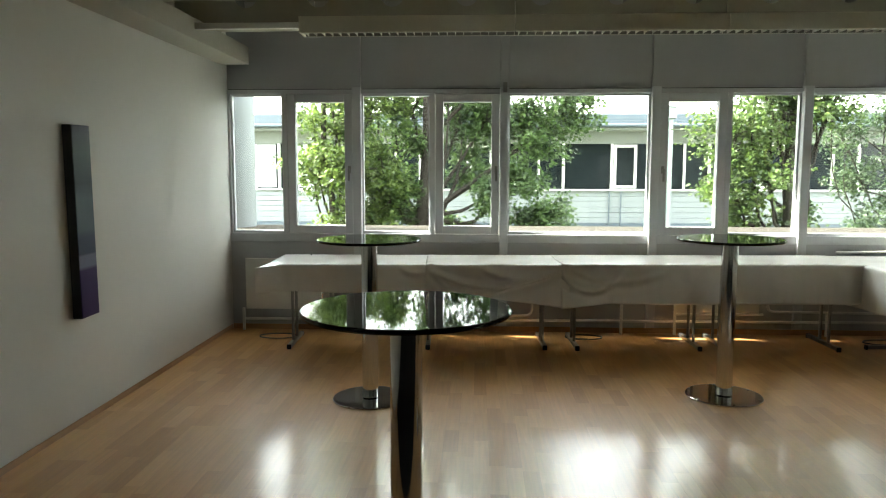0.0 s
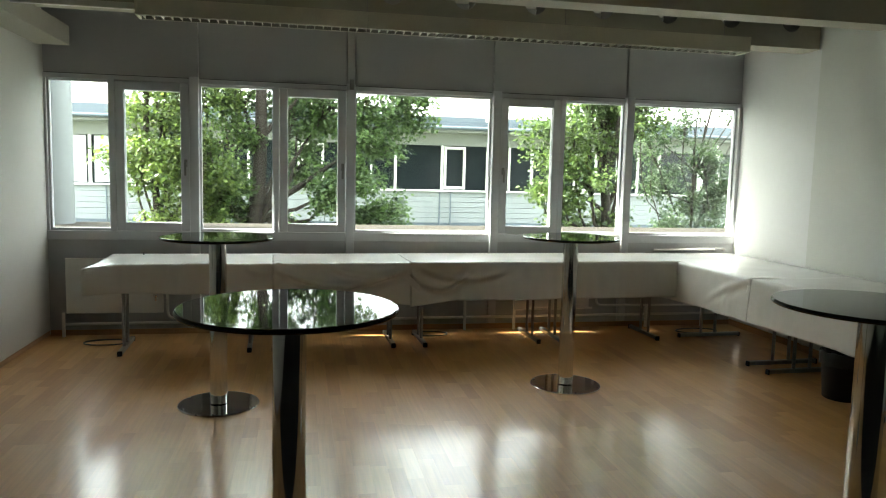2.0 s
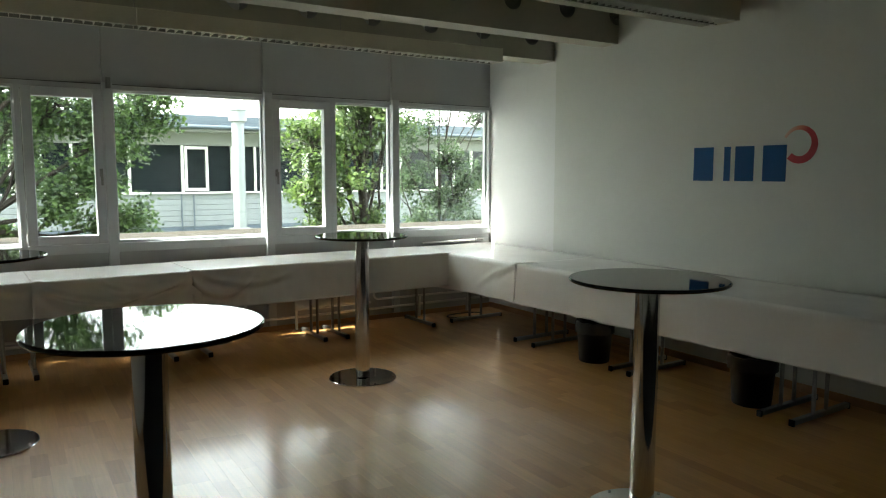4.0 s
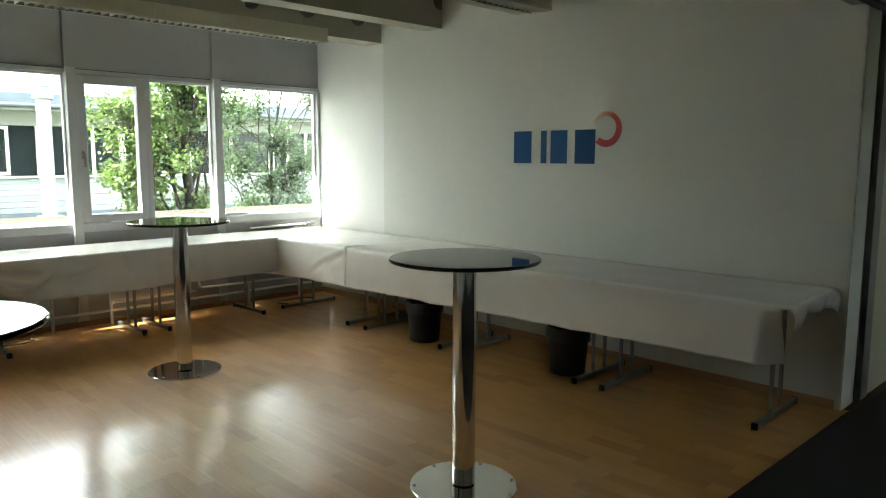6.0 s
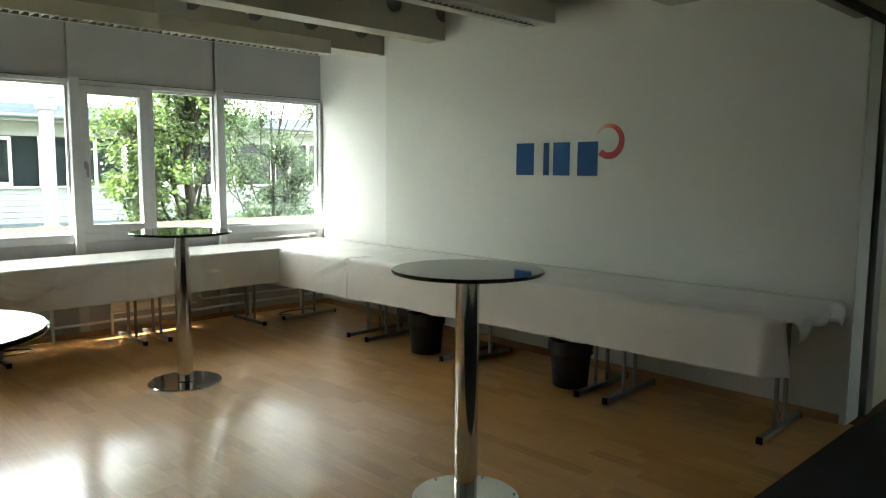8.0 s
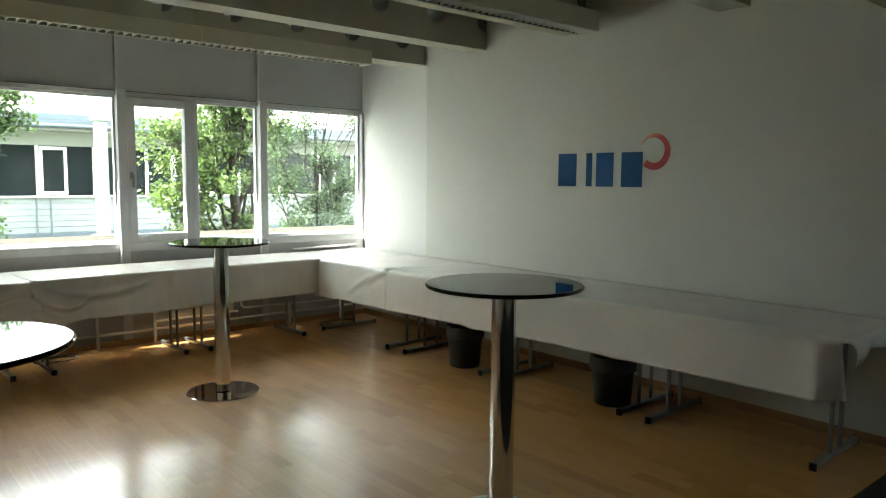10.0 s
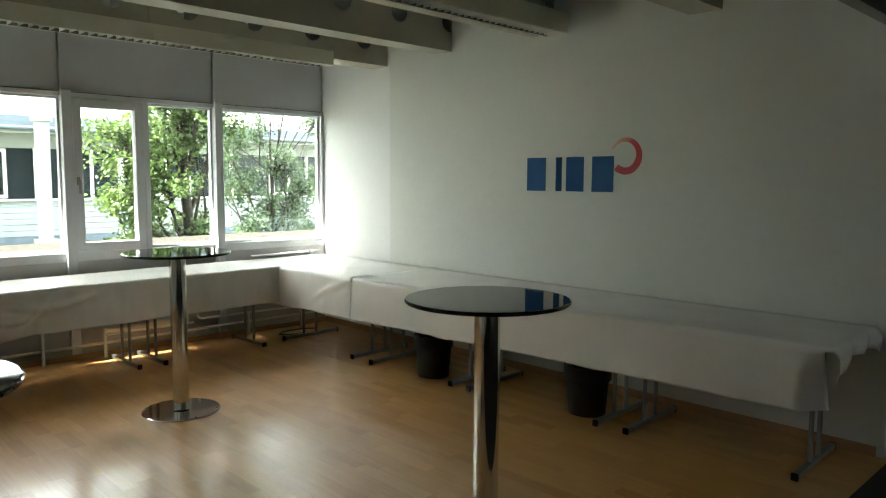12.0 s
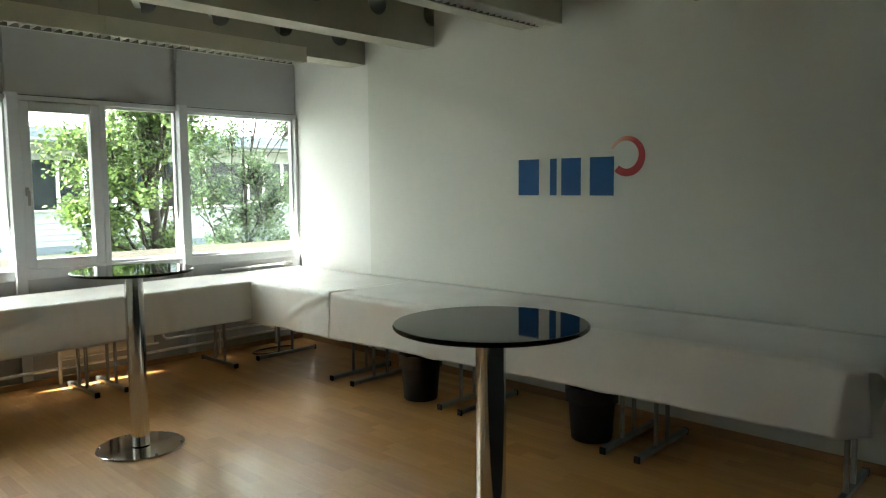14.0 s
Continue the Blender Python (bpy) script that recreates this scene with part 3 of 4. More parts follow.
# ---- wall panel and wall sign ----
art = thing("wall_art", "narrow tall glossy dark blue painted panel hung on the white wall", "wall art")
part("backing_box", block(0.0, 0.056, 0.0, 0.195, 0.0, 1.155, bevel=0.003), M_ARTSIDE, art, "black sides of the panel")
part("painted_face", block(0.0562, 0.060, 0.002, 0.193, 0.002, 1.153, bevel=0.001), M_ART, art, "bands of blue and violet with a painted pale gloss")
art.matrix_world = pose(0.003, 4.560, 0.662, 0.9, 0, 0)

sign = thing("wall_sign", "blue vinyl blocks and an open red ring on white wall", "wall sign")


def flat_shape(name, pts, material, label=""):
    bm = bmesh.new()
    front = [bm.verts.new((XR - 0.003, y, z)) for y, z in pts]
    back = [bm.verts.new((XR - 0.0005, y, z)) for y, z in pts]
    bm.faces.new(front)
    for i in range(len(pts)):
        j = (i + 1) % len(pts)
        bm.faces.new((front[i], front[j], back[j], back[i]))
    part(name, bm, material, sign, label)


ZA, ZB = 1.508, 1.774
for y0, y1 in ((4.440, 4.250), (4.150, 4.092), (4.050, 3.885), (3.810, 3.620)):
    flat_shape("sign_block", [(y0, ZA), (y1, ZA), (y1, ZB), (y0, ZB)], M_BLUE)
ring = bmesh.new()
rows = []
for i in range(33):
    a = radians(-134 + (155 + 134) * i / 32)
    w = 0.052 * (0.35 + 0.65 * min(1, 1.6 * (1 - i / 32) + 0.02))
    rows.append([ring.verts.new((x, (0.6 * math.sin(a) - 0.8 * math.cos(a)) * r, (0.6 * math.cos(a) + 0.8 * math.sin(a)) * r)) for x in (-0.003, -0.0005) for r in (0.135, 0.135 - w)])
for a, b in zip(rows, rows[1:]):
    ring.faces.new((a[0], a[1], b[1], b[0]))
    ring.faces.new((a[0], b[0], b[2], a[2]))
    ring.faces.new((a[1], a[3], b[3], b[1]))
ring_ob = part("sign_ring", ring, M_RING, sign, "open ring fading from red to pale orange")
ring_ob.location = (XR, 3.522, 1.772)
ring_ob.rotation_euler = (math.atan2(0.6, 0.8), 0, 0)


# ---- folding tables with their cloths ----
def folding_table(length, depth, leg_a, leg_b):
    """Along x from 0 to length, front edge at y = 0; two T-shaped legs."""
    t = thing("folding_table", "grey folding table with steel T-legs under a white cloth", "table", "folding tables")
    part("tabletop", block(0.0, length, 0.0, depth, 0.728, 0.752, bevel=0.004), M_TABLE, t)
    part("apron", block(0.06, length - 0.06, 0.07, 0.09, 0.69, 0.728), M_STEEL, t)
    part("apron", block(0.06, length - 0.06, depth - 0.09, depth - 0.07, 0.69, 0.728), M_STEEL, t)
    for x in (leg_a, leg_b):
        lb = bmesh.new()
        box(lb, x - 0.019, x + 0.019, 0.09, depth - 0.06, 0.008, 0.042, bevel=0.006)
        leg = part("foot_bar", lb, M_STEEL, t)
        for y in (depth / 2 - 0.075, depth / 2 + 0.075):
            part("upright", tube(bmesh.new(), [(x, y, 0.038), (x, y, 0.70)], 0.0135), M_STEEL, t, smooth=True)
        part("head_bar", block(x - 0.018, x + 0.018, 0.10, depth - 0.10, 0.695, 0.727, bevel=0.004), M_STEEL, t)
        for y in (0.082, depth - 0.068):
            part("end_cap", block(x - 0.0195, x + 0.0195, y, y + 0.016, 0.0, 0.0425, bevel=0.005), M_RUBBER, leg, "black plastic end cap")
    return t


SKEW = 2.6
for x, y, n, la, lb in ((0.67, 6.43, 1.24, 0.12, 1.13), (1.92, 6.48, 1.23, 0.08, 1.10), (3.16, 6.51, 1.31, 0.14, 1.20), (4.48, 6.545, 1.21, 0.10, 1.07)):
    folding_table(n, 0.70, la, lb).matrix_world = pose(x, y, 0, 0, 0, SKEW - 0.6)
for y, x, n, la, lb in ((6.93, 5.735, 1.30, 0.15, 1.21), (5.62, 5.775, 1.21, 0.16, 1.10), (4.40, 5.815, 1.29, 0.07, 1.18), (3.10, 5.86, 1.24, 0.10, 1.11)):
    folding_table(n, 0.80, la, lb).matrix_world = pose(x, y, 0, 0, 0, -90 + 2.0)


def smoothstep(a, b, x):
    t = min(1.0, max(0.0, (x - a) / (b - a)))
    return t * t * (3 - 2 * t)


def tablecloth(label, length, back, hem, swags=(), curl=(), seed=0, lift=0.0, flare=0.0, end_drop=0.0):
    """A cloth that lies over a table edge. Along x, its front edge at y = 0, its top at z = 0.764.
    hem: (x, drop) pairs; swags: (x, reach, sag, height) of hanging folds, with a negative sag falling away from the far end; back: depth at both ends; flare: how far the free corner at x = 0 stands out."""
    bm = bmesh.new()
    nu, nt, nf = max(40, int(length / 0.02)), 12, 22
    cols = []
    for i in range(nu + 1):
        u = length * i / nu
        drop = np.interp(u, [h[0] for h in hem], [h[1] for h in hem]) + 0.008 * noise.noise((u * 4, seed, 0))
        col = []
        top = 0.764 + lift
        for k in range(nt + 1):
            y = (back[0] + (back[1] - back[0]) * u / length) * (1 - k / nt)
            z = top + 0.0007 * noise.noise((u * 3, y * 5, seed + 3.3))
            col.append((u, y - 0.004, z))
        for k in range(1, nf + 1):
            v = drop * k / nf
            w = v / drop
            out = 0.012 + 0.02 * w + 0.016 * w * noise.noise((u * 3.1, v * 2.0, seed + 7.7)) + 0.006 * noise.noise((u * 9, v * 5, seed + 1.7)) + 0.004 * w * noise.noise((u * 22, v * 1.5, seed + 4.1))
            for su, reach, sag, height in swags:
                du = (u - su) / reach
                if 0 < du < 1:
                    line = 0.015 + sag * (1 - (2 * du - 1) ** 2) if sag > 0 else 0.005 - sag * (1 - du) ** 1.4
                    fade = smoothstep(0, 0.12, du) * smoothstep(1.0, 0.75, du) if sag > 0 else smoothstep(0, 0.5, du) * (1 - 0.5 * du)
                    out += height * fade * (math.exp(-((v - line) / 0.026) ** 2) - 0.6 * math.exp(-((v - line - 0.055) / 0.03) ** 2))
            out += flare * max(0, 1 - u / 0.16) ** 2
            if end_drop:
                out -= 0.16 * smoothstep(length - 0.14, length + 0.03, u) * w - 0.02 * smoothstep(length - 0.2, length - 0.08, u)
            col.append((u - flare * 0.35 * max(0, 1 - u / 0.1), -out, top - 0.004 - v + (0.006 if k == 1 else 0)))
        for cu, height in curl:
            f = math.exp(-((u - cu) / 0.03) ** 2)
            col = [(x, y, z + height * f * (0.3 if j < nt - 2 else 1.0 if j <= nt + 1 else 0.0)) for j, (x, y, z) in enumerate(col)]
        cols.append([bm.verts.new(p) for p in col])
    for a, b in zip(cols, cols[1:]):
        for k in range(len(a) - 1):
            bm.faces.new((a[k], b[k], b[k + 1], a[k + 1]))
    if end_drop:
        last = cols[-1]
        prev = last[: nt + 2]
        for r in range(1, 9):
            row = []
            for j, v in enumerate(last[: nt + 2]):
                p = v.co
                f = r / 8
                crumple = noise.noise((p.y * 6, f * 3, seed)) * 0.03
                edge = abs(2 * j / (nt + 1) - 1)
                reach = end_drop * (0.45 + 0.5 * edge ** 2 + 0.25 * noise.noise((p.y * 3.5, seed, 2)))
                row.append(bm.verts.new((p.x + 0.02 + 0.05 * math.sin(f * 2.2) + crumple * f, p.y + 0.012 * f * noise.noise((p.y * 9, f, 1)), p.z - reach * f ** 1.6 + 0.02 * math.sin(f * 3.1) * (1 + noise.noise((p.y * 8, 1, seed))))))
            for j in range(len(row) - 1):
                bm.faces.new((prev[j], row[j], row[j + 1], prev[j + 1]))
            prev = row
    ob = part("tablecloth", bm, M_CLOTH, smooth=True)
    ob.data.set_sharp_from_angle(angle=radians(75))
    sol = ob.modifiers.new("thickness", "SOLIDIFY")
    sol.thickness, sol.offset = 0.0016, 1
    return tagged(ob, label, "tablecloth", "white tablecloths")


tablecloth("white paper tablecloth with a stiff corner standing out", 1.43, (0.72, 0.72), [(0, 0.215), (0.7, 0.235), (1.43, 0.265)], seed=1, flare=0.16, swags=[(1.12, 0.30, 0.05, 0.012)]).matrix_world = pose(0.645, 6.40, 0, 0, 0, SKEW)
tablecloth("white paper tablecloth hanging in a loose swag", 1.22, (0.71, 0.71), [(0, 0.26), (0.5, 0.275), (1.2, 0.36)], swags=[(0.0, 1.14, 0.16, 0.048), (0.0, 0.85, 0.23, 0.03), (0.45, 0.75, 0.09, 0.028)], curl=[(0.04, 0.012)], seed=2, lift=0.003).matrix_world = pose(1.99, 6.425, 0, 0, 0, SKEW)
tablecloth("white paper tablecloth falling smoothly over the table edge", 2.58, (0.70, 0.70), [(0, 0.37), (0.4, 0.325), (1.2, 0.33), (2.58, 0.325)], swags=[(-0.05, 0.60, 0.20, 0.036), (0.05, 0.9, 0.12, 0.018)], curl=[(0.02, 0.008)], seed=3, lift=0.006).matrix_world = pose(3.13, 6.478, 0, 0, 0, SKEW)
tablecloth("white paper tablecloth with a hanging fold near its end", 1.82, (1.015, 0.99), [(0, 0.40), (0.6, 0.36), (1.3, 0.34), (1.82, 0.345)], swags=[(1.15, 0.67, -0.30, 0.014), (1.45, 0.37, -0.20, 0.009)], curl=[(1.80, 0.012)], seed=4).matrix_world = pose(5.665, 7.30, 0, 0, 0, -90 + 1.0)
tablecloth("white paper tablecloth crumpled at its open end", 3.70, (0.985, 0.82), [(0, 0.345), (1.0, 0.34), (2.2, 0.33), (3.70, 0.335)], curl=[(0.0, 0.01)], seed=5, lift=0.003, end_drop=0.16).matrix_world = pose(5.70, 5.53, 0, 0, 0, -90 + 2.6)

# ---- bar tables ----
def bar_table(bolts):
    t = thing("bar_table", "round standing table with black glass top on a chrome column", "bar table", "round bar tables")
    part("tabletop", lathe(bmesh.new(), [(0, 1.082), (0.340, 1.082), (0.346, 1.084), (0.350, 1.089), (0.350, 1.095), (0.346, 1.099), (0.342, 1.100), (0, 1.100)], 96), M_TOP, t, smooth=True, sharp=12)
    part("mounting_plate", lathe(bmesh.new(), [(0, 1.070), (0.14, 1.070), (0.145, 1.0815), (0, 1.0815)], 48), M_STEEL, t, smooth=True)
    part("column", lathe(bmesh.new(), [(0.0, 0.02), (0.0545, 0.02), (0.0545, 1.0695), (0, 1.0695)], 64), M_COLUMN, t, smooth=True)
    base = part("base_plate", lathe(bmesh.new(), [(0, 0), (0.252, 0), (0.256, 0.003), (0.256, 0.009), (0.252, 0.0135), (0, 0.0135)], 96), M_CHROME, t, smooth=True, sharp=12)
    for i in range(bolts):
        a = 2 * math.pi * (i + 0.3) / bolts
        part("bolt", lathe(bmesh.new(), [(0, 0.0136), (0.008, 0.0136), (0.008, 0.017), (0.004, 0.020), (0, 0.020)], 12, (0.235 * math.cos(a), 0.235 * math.sin(a), 0)), M_STEEL, base, smooth=True)
    return t


first = bar_table(6)
first.matrix_world = pose(1.70, 5.19, 0, 0, 0, 10)
for x, y, r in ((4.135, 5.366, 70), (2.188, 2.747, 40), (4.268, 2.657, 5)):
    copy_thing(first, pose(x, y, 0, 0, 0, r))

# ---- bins, cables, small things ----
def waste_bin(at, seed):
    b = thing("waste_bin", "black round waste bin lined with a black bag", "waste bin", "black waste bins", at=at)
    part("bucket", lathe(bmesh.new(), [(0, 0.0), (0.122, 0.0), (0.126, 0.006), (0.150, 0.315), (0.157, 0.318), (0.157, 0.333), (0.147, 0.333), (0.120, 0.012), (0, 0.012)], 48), M_RUBBER, b, smooth=True)
    bm = bmesh.new()
    segs, rows = 64, []
    for r, z in ((0.118, 0.20), (0.140, 0.325), (0.150, 0.340), (0.160, 0.337), (0.164, 0.320), (0.162, 0.27), (0.163, 0.245)):
        rows.append([bm.verts.new(((r + 0.005 * noise.noise((math.cos(a) * 5, math.sin(a) * 5, seed + z * 6))) * math.cos(a), (r + 0.005 * noise.noise((math.cos(a) * 5, math.sin(a) * 5, seed + z * 6))) * math.sin(a),
                     z + 0.012 * noise.noise((math.cos(a) * 3, math.sin(a) * 3, seed)))) for a in (2 * math.pi * i / segs for i in range(segs))])
    for a, c in zip(rows, rows[1:]):
        for i in range(segs):
            bm.faces.new((a[i], a[(i + 1) % segs], c[(i + 1) % segs], c[i]))
    part("bin_bag", bm, M_BAG, b, "crinkled black bin bag folded over the rim", True)


waste_bin(pose(6.03, 4.845, 0), 1)
waste_bin(pose(6.15, 3.43, 0), 2)


def cable_coil(x, y, rx, ry, turns, seed):
    pts = []
    for i in range(int(40 * turns)):
        a = 2 * math.pi * i / 40
        k = 1 + 0.08 * noise.noise((i * 0.05, seed, 0))
        pts.append((x + rx * k * math.cos(a), y + ry * k * math.sin(a), 0.006 + 0.004 * (i // 40) + 0.003 * (1 + noise.noise((i * 0.1, seed, 4)))))
    ob = part("cable", tube(bmesh.new(), pts, 0.005, 6), M_CABLE, smooth=True)
    tagged(ob, "grey cable lying in a loop on the parquet", "cable", "cable loops")


cable_coil(0.56, 6.99, 0.17, 0.10, 1.9, 1)
cable_coil(3.42, 7.10, 0.17, 0.09, 1.8, 2)
cable_coil(6.15, 7.02, 0.22, 0.10, 1.8, 3)
cap = part("bottle_cap", lathe(bmesh.new(), [(0, 0), (0.011, 0), (0.011, 0.004), (0.005, 0.008), (0.005, 0.016), (0.009, 0.02), (0.007, 0.025), (0, 0.026)], 16), M_RUBBER, smooth=True)
cap.location = (0.875, 7.06, 0.766)
cap.scale = (0.8, 0.8, 0.6)
tagged(cap, "small black stopper standing on the tablecloth", "stopper")

# ---- outside ----
GZ = -0.15
structure("ground", block(-400, 400, -400, 600, GZ - 0.2, GZ - 0.005), M_GROUND, "worn grass and paved courtyard ground", "ground")
structure("facade_below", block(-12, 20, 7.56, 7.74, GZ, 0.90), M_SIDING, "white outer wall below the windows", "wall")
structure("canopy_roof", block(-12, 20, 7.745, 8.75, 0.74, 0.925, bevel=0.01), M_GRAVEL, "flat dark bitumen canopy roof outside the windows", "roof")
# added out of view; its depth lets the sun in only low down
structure("roof_overhang", block(-12, 20, 7.50, 7.855, 3.02, 3.35), M_FASCIA, "unseen grey roof edge added to limit the sun in the windows", "roof")
structure("facade_above", block(-12, 20, 7.502, 7.55, 2.40, 3.02), M_SIDING, "white outer wall above the windows", "wall")
structure("facade_side_left", block(-12, -0.22, 7.56, 7.70, 0.90, 2.40), M_SIDING, "white outer wall beside the room", "wall")
structure("facade_side_right", block(7.05, 20, 7.56, 7.70, 0.90, 2.40), M_SIDING, "white outer wall beyond the room", "wall")


def round_column(x, y, r, top, label, capital):
    c = thing("column", label, "column", at=pose(x, y, GZ))
    h = top - GZ
    part("shaft", lathe(bmesh.new(), [(0, 0), (r, 0), (r, h), (0, h)], 40), M_SIDING, c, smooth=True)
    part("plinth", block(-r * 1.5, r * 1.5, -r * 1.5, r * 1.5, 0, 0.22, bevel=0.02), M_SOFFIT, c)
    if capital:
        part("capital", lathe(bmesh.new(), [(r, h - 0.36), (r * 1.45, h - 0.33), (r * 1.45, h - 0.06), (r * 1.6, h - 0.04), (r * 1.6, h), (0, h)], 32), M_SIDING, c, smooth=True)


round_column(-0.36, 8.5, 0.27, 3.02, "thick white round column outside the window", False)
round_column(7.50, 20.4, 0.165, 3.30, "slim white round column before the facade opposite", True)

bld = thing("office_building", "low white office building with dark windows across the courtyard", "building")
BY = 22.0
part("wall", block(-16, 34, BY + 0.12, BY + 0.3, GZ, 3.0), M_SOFFIT, bld)
part("roof", block(-16.3, 34.3, BY - 0.75, BY + 9, 3.0, 3.12), M_FASCIA, bld)
part("fascia", block(-16.3, 34.3, BY - 0.80, BY - 0.74, 2.86, 3.16, bevel=0.01), M_FASCIA, bld)
part("gutter", tube(bmesh.new(), [(-16.3, BY - 0.86, 2.84), (34.3, BY - 0.86, 2.84)], 0.055, 10), M_FASCIA, bld, "grey gutter below the roof edge", True)
part("soffit", block(-16, 34, BY - 0.72, BY + 0.10, 2.72, 2.78), M_SOFFIT, bld)
part("upper_band", block(-16, 34, BY + 0.02, BY + 0.118, 2.36, 2.72), M_SOFFIT, bld)
part("window_ledge", block(-16, 34, BY - 0.10, BY + 0.118, 0.98, 1.03, bevel=0.01), M_WHITE, bld)
for i in range(6):
    part("siding_board", block(-16, 34, BY + 0.0 + 0.004 * (i % 2), BY + 0.118, 0.04 + i * 0.157, 0.19 + i * 0.157, bevel=0.006), M_SIDING, bld)
part("plinth_band", block(-16, 34, BY - 0.02, BY + 0.118, GZ, 0.035), M_FASCIA, bld)
for k in range(-15, 19):
    x = 6.35 + 1.41 * k
    w = part("window", block(x - 0.035, x + 0.035, BY - 0.01, BY + 0.12, 1.03, 2.36), M_WHITE, bld)
    if k % 3 == 0:
        f = bmesh.new()
        for args in ((x + 0.06, x + 0.13, 1.06, 2.33), (x + 0.65, x + 0.72, 1.06, 2.33), (x + 0.13, x + 0.65, 1.06, 1.14), (x + 0.13, x + 0.65, 2.25, 2.33)):
            box(f, args[0], args[1], BY + 0.0, BY + 0.10, args[2], args[3])
        part("sash_frame", f, M_WHITE, w)
    elif k % 3 == 1:
        f = bmesh.new()
        box(f, x + 0.66, x + 0.72, BY + 0.0, BY + 0.10, 1.04, 2.35)
        part("sash_frame", f, M_WHITE, w)
    part("pane", block(x + 0.036, x + 1.374, BY + 0.085, BY + 0.10, 1.035, 2.355), M_FARGLASS, w)
    if k in (-7, -8):
        part("blind", block(x + 0.1, x + 1.3, BY + 0.075, BY + 0.084, 1.06, 2.34), M_BLIND, w, "pale closed blind")
for x in (-3.1, 1.2, 6.62, 6.28, 10.6, 14.9):
    part("downpipe", tube(bmesh.new(), [(x, BY - 0.05, GZ), (x, BY - 0.05, 1.0)], 0.022, 8), M_FASCIA, bld, smooth=True)
part("camera_box", block(7.98, 8.25, BY - 0.5, BY - 0.2, 2.80, 3.12), M_FASCIA, bld)


def leaf_cloud(rng, centres, per, spread, size):
    """Many small leaves, each a folded pointed blade, round the twig ends."""
    n = len(centres) * per
    c = np.repeat(np.array(centres), per, axis=0) + rng.normal(0, 1, (n, 3)) * np.array([spread, spread, spread * 0.8])
    a = rng.normal(0, 1, (n, 3))
    a[:, 2] = a[:, 2] * 0.55 - 0.3
    a /= np.linalg.norm(a, axis=1, keepdims=True)
    up = rng.normal(0, 0.55, (n, 3)) + np.array([-0.15, -0.25, 1.0])
    b = np.cross(up, a)
    b /= np.linalg.norm(b, axis=1, keepdims=True)
    up = np.cross(a, b)
    s = size * rng.uniform(0.6, 1.35, (n, 1))
    pts = np.stack([c, c + s * (0.35 * a + 0.40 * b + 0.08 * up), c + s * (0.75 * a + 0.34 * b + 0.05 * up), c + s * 1.15 * a - s * 0.10 * up, c + s * (0.75 * a - 0.34 * b + 0.05 * up), c + s * (0.35 * a - 0.40 * b + 0.08 * up)], 1).reshape(-1, 3)
    k = np.arange(n)[:, None] * 6
    faces = np.concatenate([k + [0, 1, 2, 3], k + [0, 3, 4, 5]], 0)
    return pts, faces


def tree(label, x, y, height, lean, crowns, trunk_r, material, per, size, seed, stems=()):
    """Trunk, limbs that reach into each crown lobe, twigs, and leaves at the twig ends.
    crowns: (dx, dy, z, radius, twigs) lobes."""
    rng = np.random.default_rng(seed)
    t = thing("tree", label, "tree", "courtyard trees", at=pose(x, y, GZ))
    tr = bmesh.new()
    spine = [(lean * (k / 8) ** 1.5 + 0.05 * math.sin(k * 1.3 + seed), 0.06 * math.cos(k * 1.1 + seed), height * k / 8) for k in range(9)]
    tube(tr, spine, trunk_r, 12, trunk_r * 0.25)
    part("trunk", tr, M_BARK, t, smooth=True)
    limbs, tips = bmesh.new(), []
    for dx, dy, z, r, twigs in crowns:
        k = int(np.clip((z - GZ) / height * 8 * rng.uniform(0.25, 0.6), 1, 7))
        start = Vector(spine[k])
        hub = Vector((dx, dy, z - GZ))
        midp = start.lerp(hub, 0.5) + Vector((rng.normal(0, 0.12), rng.normal(0, 0.12), -0.12 + rng.normal(0, 0.1)))
        tube(limbs, [start, start.lerp(midp, 0.5) + Vector((0, 0, 0.03)), midp, midp.lerp(hub, 0.6) + Vector((0, 0, 0.05)), hub], trunk_r * 0.34, 7, 0.012)
        for _ in range(twigs):
            d = Vector(rng.normal(0, 1, 3))
            d.normalize()
            d *= r * rng.uniform(0.35, 1.0) ** 0.6
            d.z *= 0.85
            end = hub + d
            base = midp.lerp(hub, rng.uniform(0.5, 1.0))
            bend = base.lerp(end, 0.55) + Vector(rng.normal(0, 0.06, 3))
            tube(limbs, [base, bend, end], 0.011, 4, 0.003)
            tips += [tuple(end), tuple(bend.lerp(end, 0.5))]
    for dx, dy, z in stems:
        foot, head = Vector(spine[0]).lerp(Vector(spine[1]), 0.6), Vector((dx, dy, z - GZ))
        way = [foot.lerp(head, f) + Vector((dx * 0.35, dy * 0.35, -0.10 * head.z)) * math.sin(math.pi * f) + Vector(rng.normal(0, 0.025, 3)) * (0 < f < 1) for f in (0, 0.15, 0.3, 0.45, 0.6, 0.75, 0.9, 1)]
        tube(limbs, way, trunk_r * 0.30, 7, 0.010)
    part("limbs", limbs, M_BARK, t, smooth=True)
    pts, faces = leaf_cloud(rng, tips, per, 0.115, size)
    me = bpy.data.meshes.new("crown")
    me.from_pydata(pts.tolist(), [], faces.tolist())
    me.materials.append(material)
    crown = new("crown", me)
    crown.parent = t


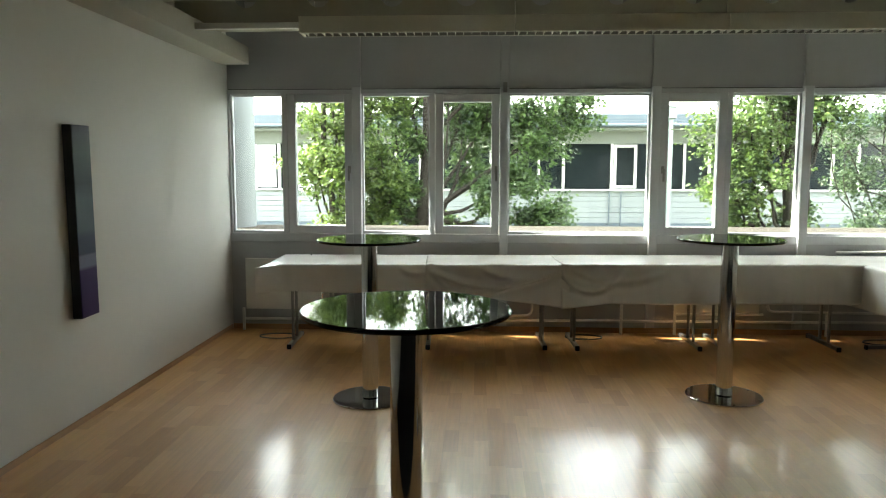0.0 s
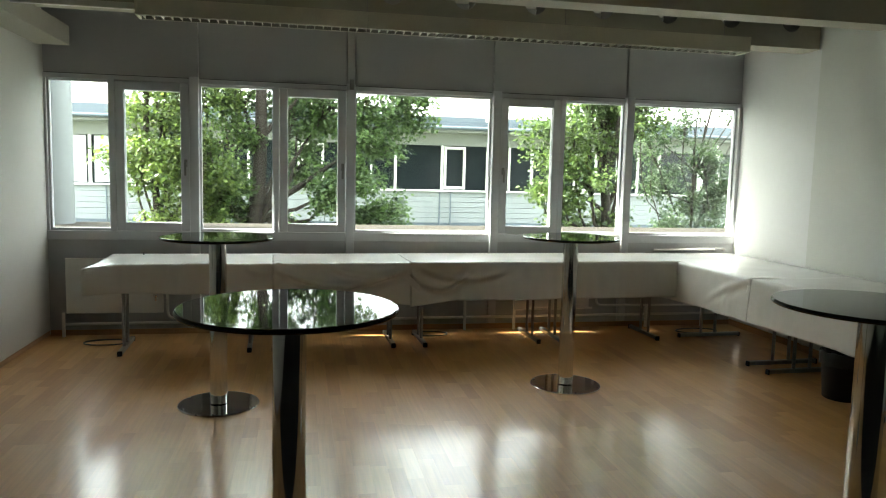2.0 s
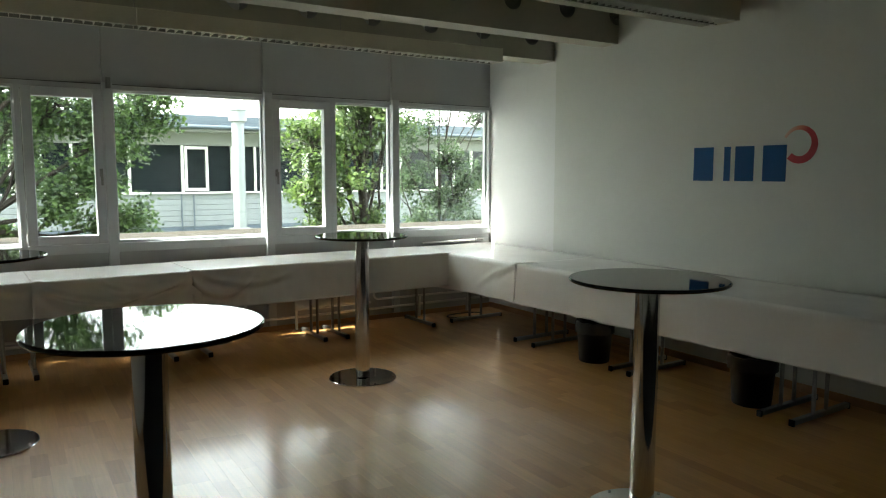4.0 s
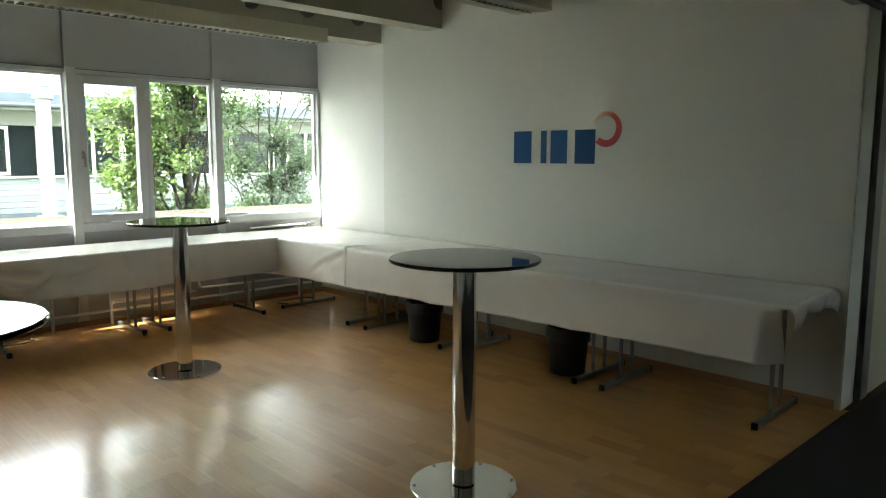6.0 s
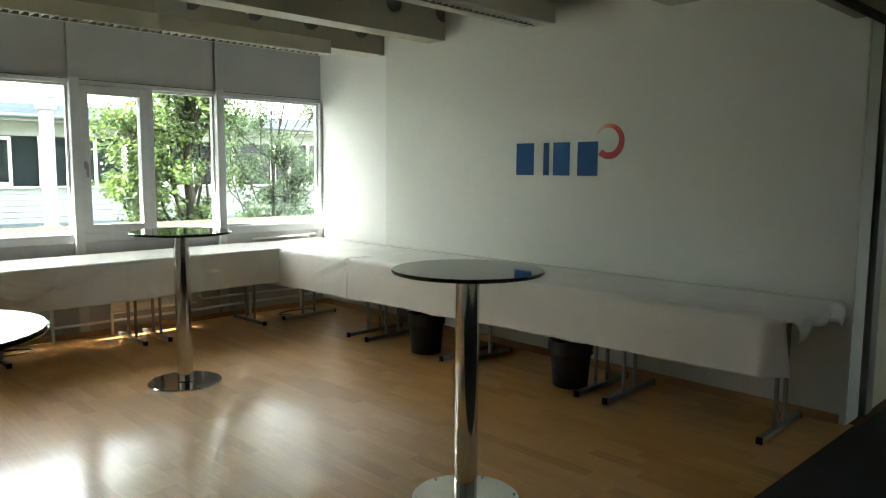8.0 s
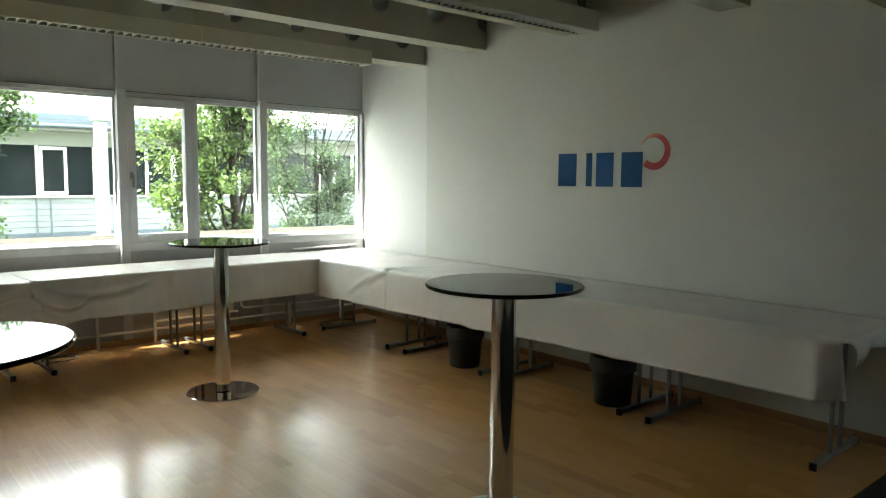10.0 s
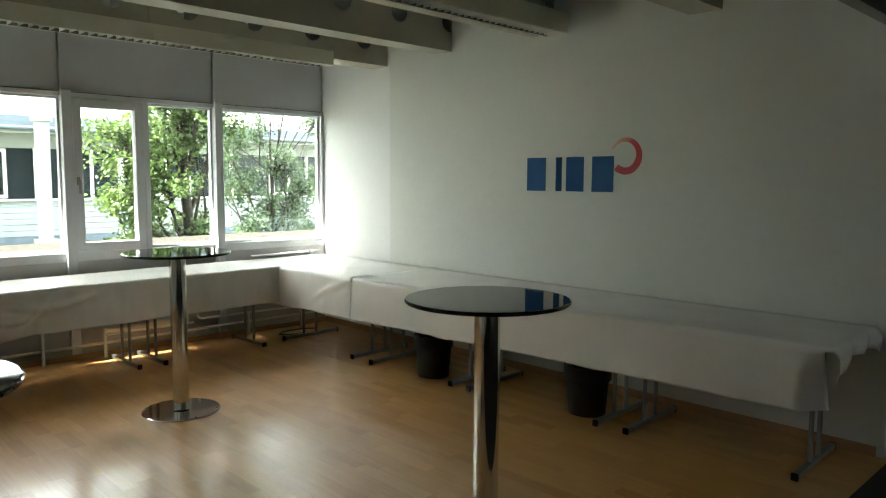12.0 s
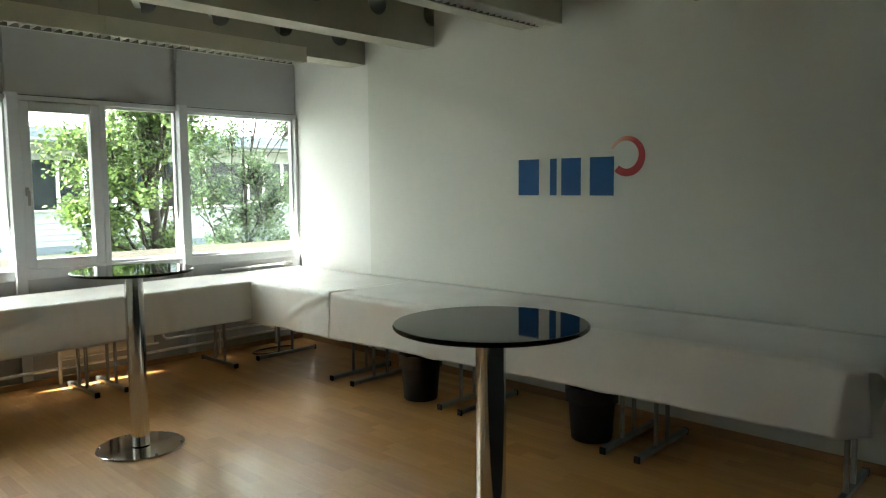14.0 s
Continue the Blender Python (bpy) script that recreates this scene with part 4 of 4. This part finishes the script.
tree("dark green leafy tree with a stout leaning trunk", 1.33, 14.3, 6.0, 0.5,
     [(-0.3, 0.4, 3.2, 1.0, 28), (0.8, 0.4, 2.6, 0.8, 22), (1.6, 0.2, 3.0, 0.9, 28), (2.3, 0.1, 2.3, 0.8, 24), (1.7, -0.3, 1.2, 0.7, 22), (2.5, 0.0, 0.6, 0.6, 18), (0.9, 0.5, 1.7, 0.6, 12), (3.0, 0.4, 2.9, 0.6, 14),
      (-0.6, 0.3, 2.0, 0.8, 22), (-0.5, -0.2, 1.0, 0.7, 16), (0.8, 0.5, 0.4, 0.5, 8), (0.3, 0.0, 4.3, 1.2, 40), (1.9, 0.0, 4.3, 1.1, 34)], 0.16, M_LEAF_DARK, 62, 0.070, 11,
     stems=[(-1.0, 0.0, 1.9), (-0.8, -0.1, 2.8), (-0.45, 0.1, 2.7), (0.75, 0.1, 2.5), (0.5, -0.2, 3.1), (1.3, 0.0, 1.3)])
tree("sunlit light green leafy tree with slender stems", -0.25, 13.6, 4.6, -0.2,
     [(0.1, 0.0, 2.6, 0.8, 30), (0.5, -0.2, 1.7, 0.75, 30), (-0.3, 0.0, 1.6, 0.6, 20), (0.3, 0.1, 0.7, 0.7, 22), (0.8, 0.2, 2.9, 0.7, 22), (-0.1, 0.0, 3.5, 0.9, 24), (1.1, 0.0, 1.0, 0.6, 14), (0.2, 0.0, 4.2, 0.8, 22)], 0.08, M_LEAF_LIGHT, 62, 0.066, 12, stems=[(0.5, 0.0, 2.2), (0.9, 0.1, 1.8), (-0.3, 0.0, 2.4), (0.3, -0.1, 2.8)])
tree("light green leafy tree with a dark forked trunk", 7.25, 12.0, 4.4, 0.1,
     [(-0.9, 0.0, 2.1, 0.65, 24), (-0.8, 0.1, 1.2, 0.5, 16), (-0.9, 0.1, 0.5, 0.45, 12), (0.0, -0.35, 2.45, 0.7, 14), (0.1, 0.6, 2.7, 0.7, 14), (-0.4, -0.3, 1.6, 0.5, 12), (0.6, 0.0, 2.9, 0.7, 20), (-0.4, 0.1, 3.2, 0.8, 22), (0.4, 0.2, 0.7, 0.5, 10), (-0.3, 0.2, 0.5, 0.5, 10), (0.1, 0.0, 4.1, 0.9, 28), (0.9, 0.0, 3.7, 0.6, 14), (-0.8, 0.1, 4.5, 0.8, 20), (0.3, 0.0, 5.2, 0.9, 24), (1.3, 0.1, 4.6, 0.8, 20), (-1.0, 0.0, 3.9, 0.6, 18), (1.1, 0.3, 5.6, 0.9, 22), (-0.4, 0.0, 5.8, 0.9, 22)], 0.10, M_LEAF_MID, 52, 0.062, 13, stems=[(-0.55, 0.0, 2.4), (0.4, 0.0, 2.7), (-1.0, 0.1, 1.2), (-0.25, 0.1, 3.0)])
tree("grey green leafy tree with thin arching branches", 9.6, 13.4, 4.8, 0.7,
     [(-0.9, 0.0, 2.2, 0.45, 12), (-0.5, 0.1, 1.5, 0.45, 14), (0.2, -0.1, 1.9, 0.4, 12), (0.4, 0.0, 1.0, 0.6, 20), (-0.3, 0.0, 0.7, 0.4, 10), (0.9, 0.1, 1.4, 0.6, 18), (-0.1, 0.1, 2.6, 0.3, 8), (1.4, 0.3, 3.0, 0.5, 18), (1.0, 0.0, 0.5, 0.5, 14), (-1.3, 0.1, 3.1, 0.4, 8), (0.2, 0.0, 4.1, 0.8, 26), (1.3, 0.2, 4.4, 0.9, 28), (2.4, 0.0, 3.9, 0.8, 24), (0.8, 0.0, 5.3, 0.9, 26), (2.0, 0.1, 5.4, 0.9, 26), (3.2, 0.2, 4.9, 0.9, 24)], 0.035, M_LEAF_DULL, 48, 0.050, 14, stems=[(-0.8, 0.0, 1.7), (-1.1, 0.0, 2.9), (0.6, 0.1, 1.4), (0.1, 0.1, 2.5)])

# ---- parquet strips ----
floor = thing("floor", "glossy beech strip parquet, worn and reflecting the windows", "floor", "", "structure")
rng = random.Random(5)
SW, GAP = 0.086, 0.00012
lengths = [0.34, 0.40, 0.46, 0.54]
strip_mesh = {}
for n in lengths:
    bm = block(GAP, SW - GAP, GAP, n - GAP, -0.012, 0.0)
    me = bpy.data.meshes.new("parquet_strip")
    bm.to_mesh(me)
    bm.free()
    me.materials.append(M_FLOOR)
    strip_mesh[n] = me
verts, faces, singles = [], [], 0
x = 0.0
while x < XR + 0.04:
    y = 1.725
    n = rng.choice((0.12, 0.2, 0.3, 0.4))
    firsts = True
    while y < 7.39:
        m = n if firsts else rng.choice(lengths)
        firsts = False
        e = min(y + m, 7.40)
        if m in strip_mesh and e == y + m and 1.9 < x < 4.4 and 2.6 < y < 4.6 and singles < 300:
            ob = new("parquet_strip", strip_mesh[m])
            ob.location = (x, y, 0)
            ob.parent = floor
            singles += 1
        else:
            k = len(verts)
            x1 = min(x + SW, XR + 0.045) - GAP
            verts += [(x + GAP, y + GAP, 0), (x1, y + GAP, 0), (x1, e - GAP, 0), (x + GAP, e - GAP, 0), (x + GAP, y + GAP, -0.012), (x1, y + GAP, -0.012), (x1, e - GAP, -0.012), (x + GAP, e - GAP, -0.012)]
            faces += [(k, k + 1, k + 2, k + 3), (k + 4, k + 5, k + 1, k), (k + 5, k + 6, k + 2, k + 1), (k + 6, k + 7, k + 3, k + 2), (k + 7, k + 4, k, k + 3)]
        y = e
    x += SW
me = bpy.data.meshes.new("parquet_field")
me.from_pydata(verts, [], faces)
me.materials.append(M_FLOOR)
field = new("parquet_field", me)
field.parent = floor
tagged(field, kind="stuff")
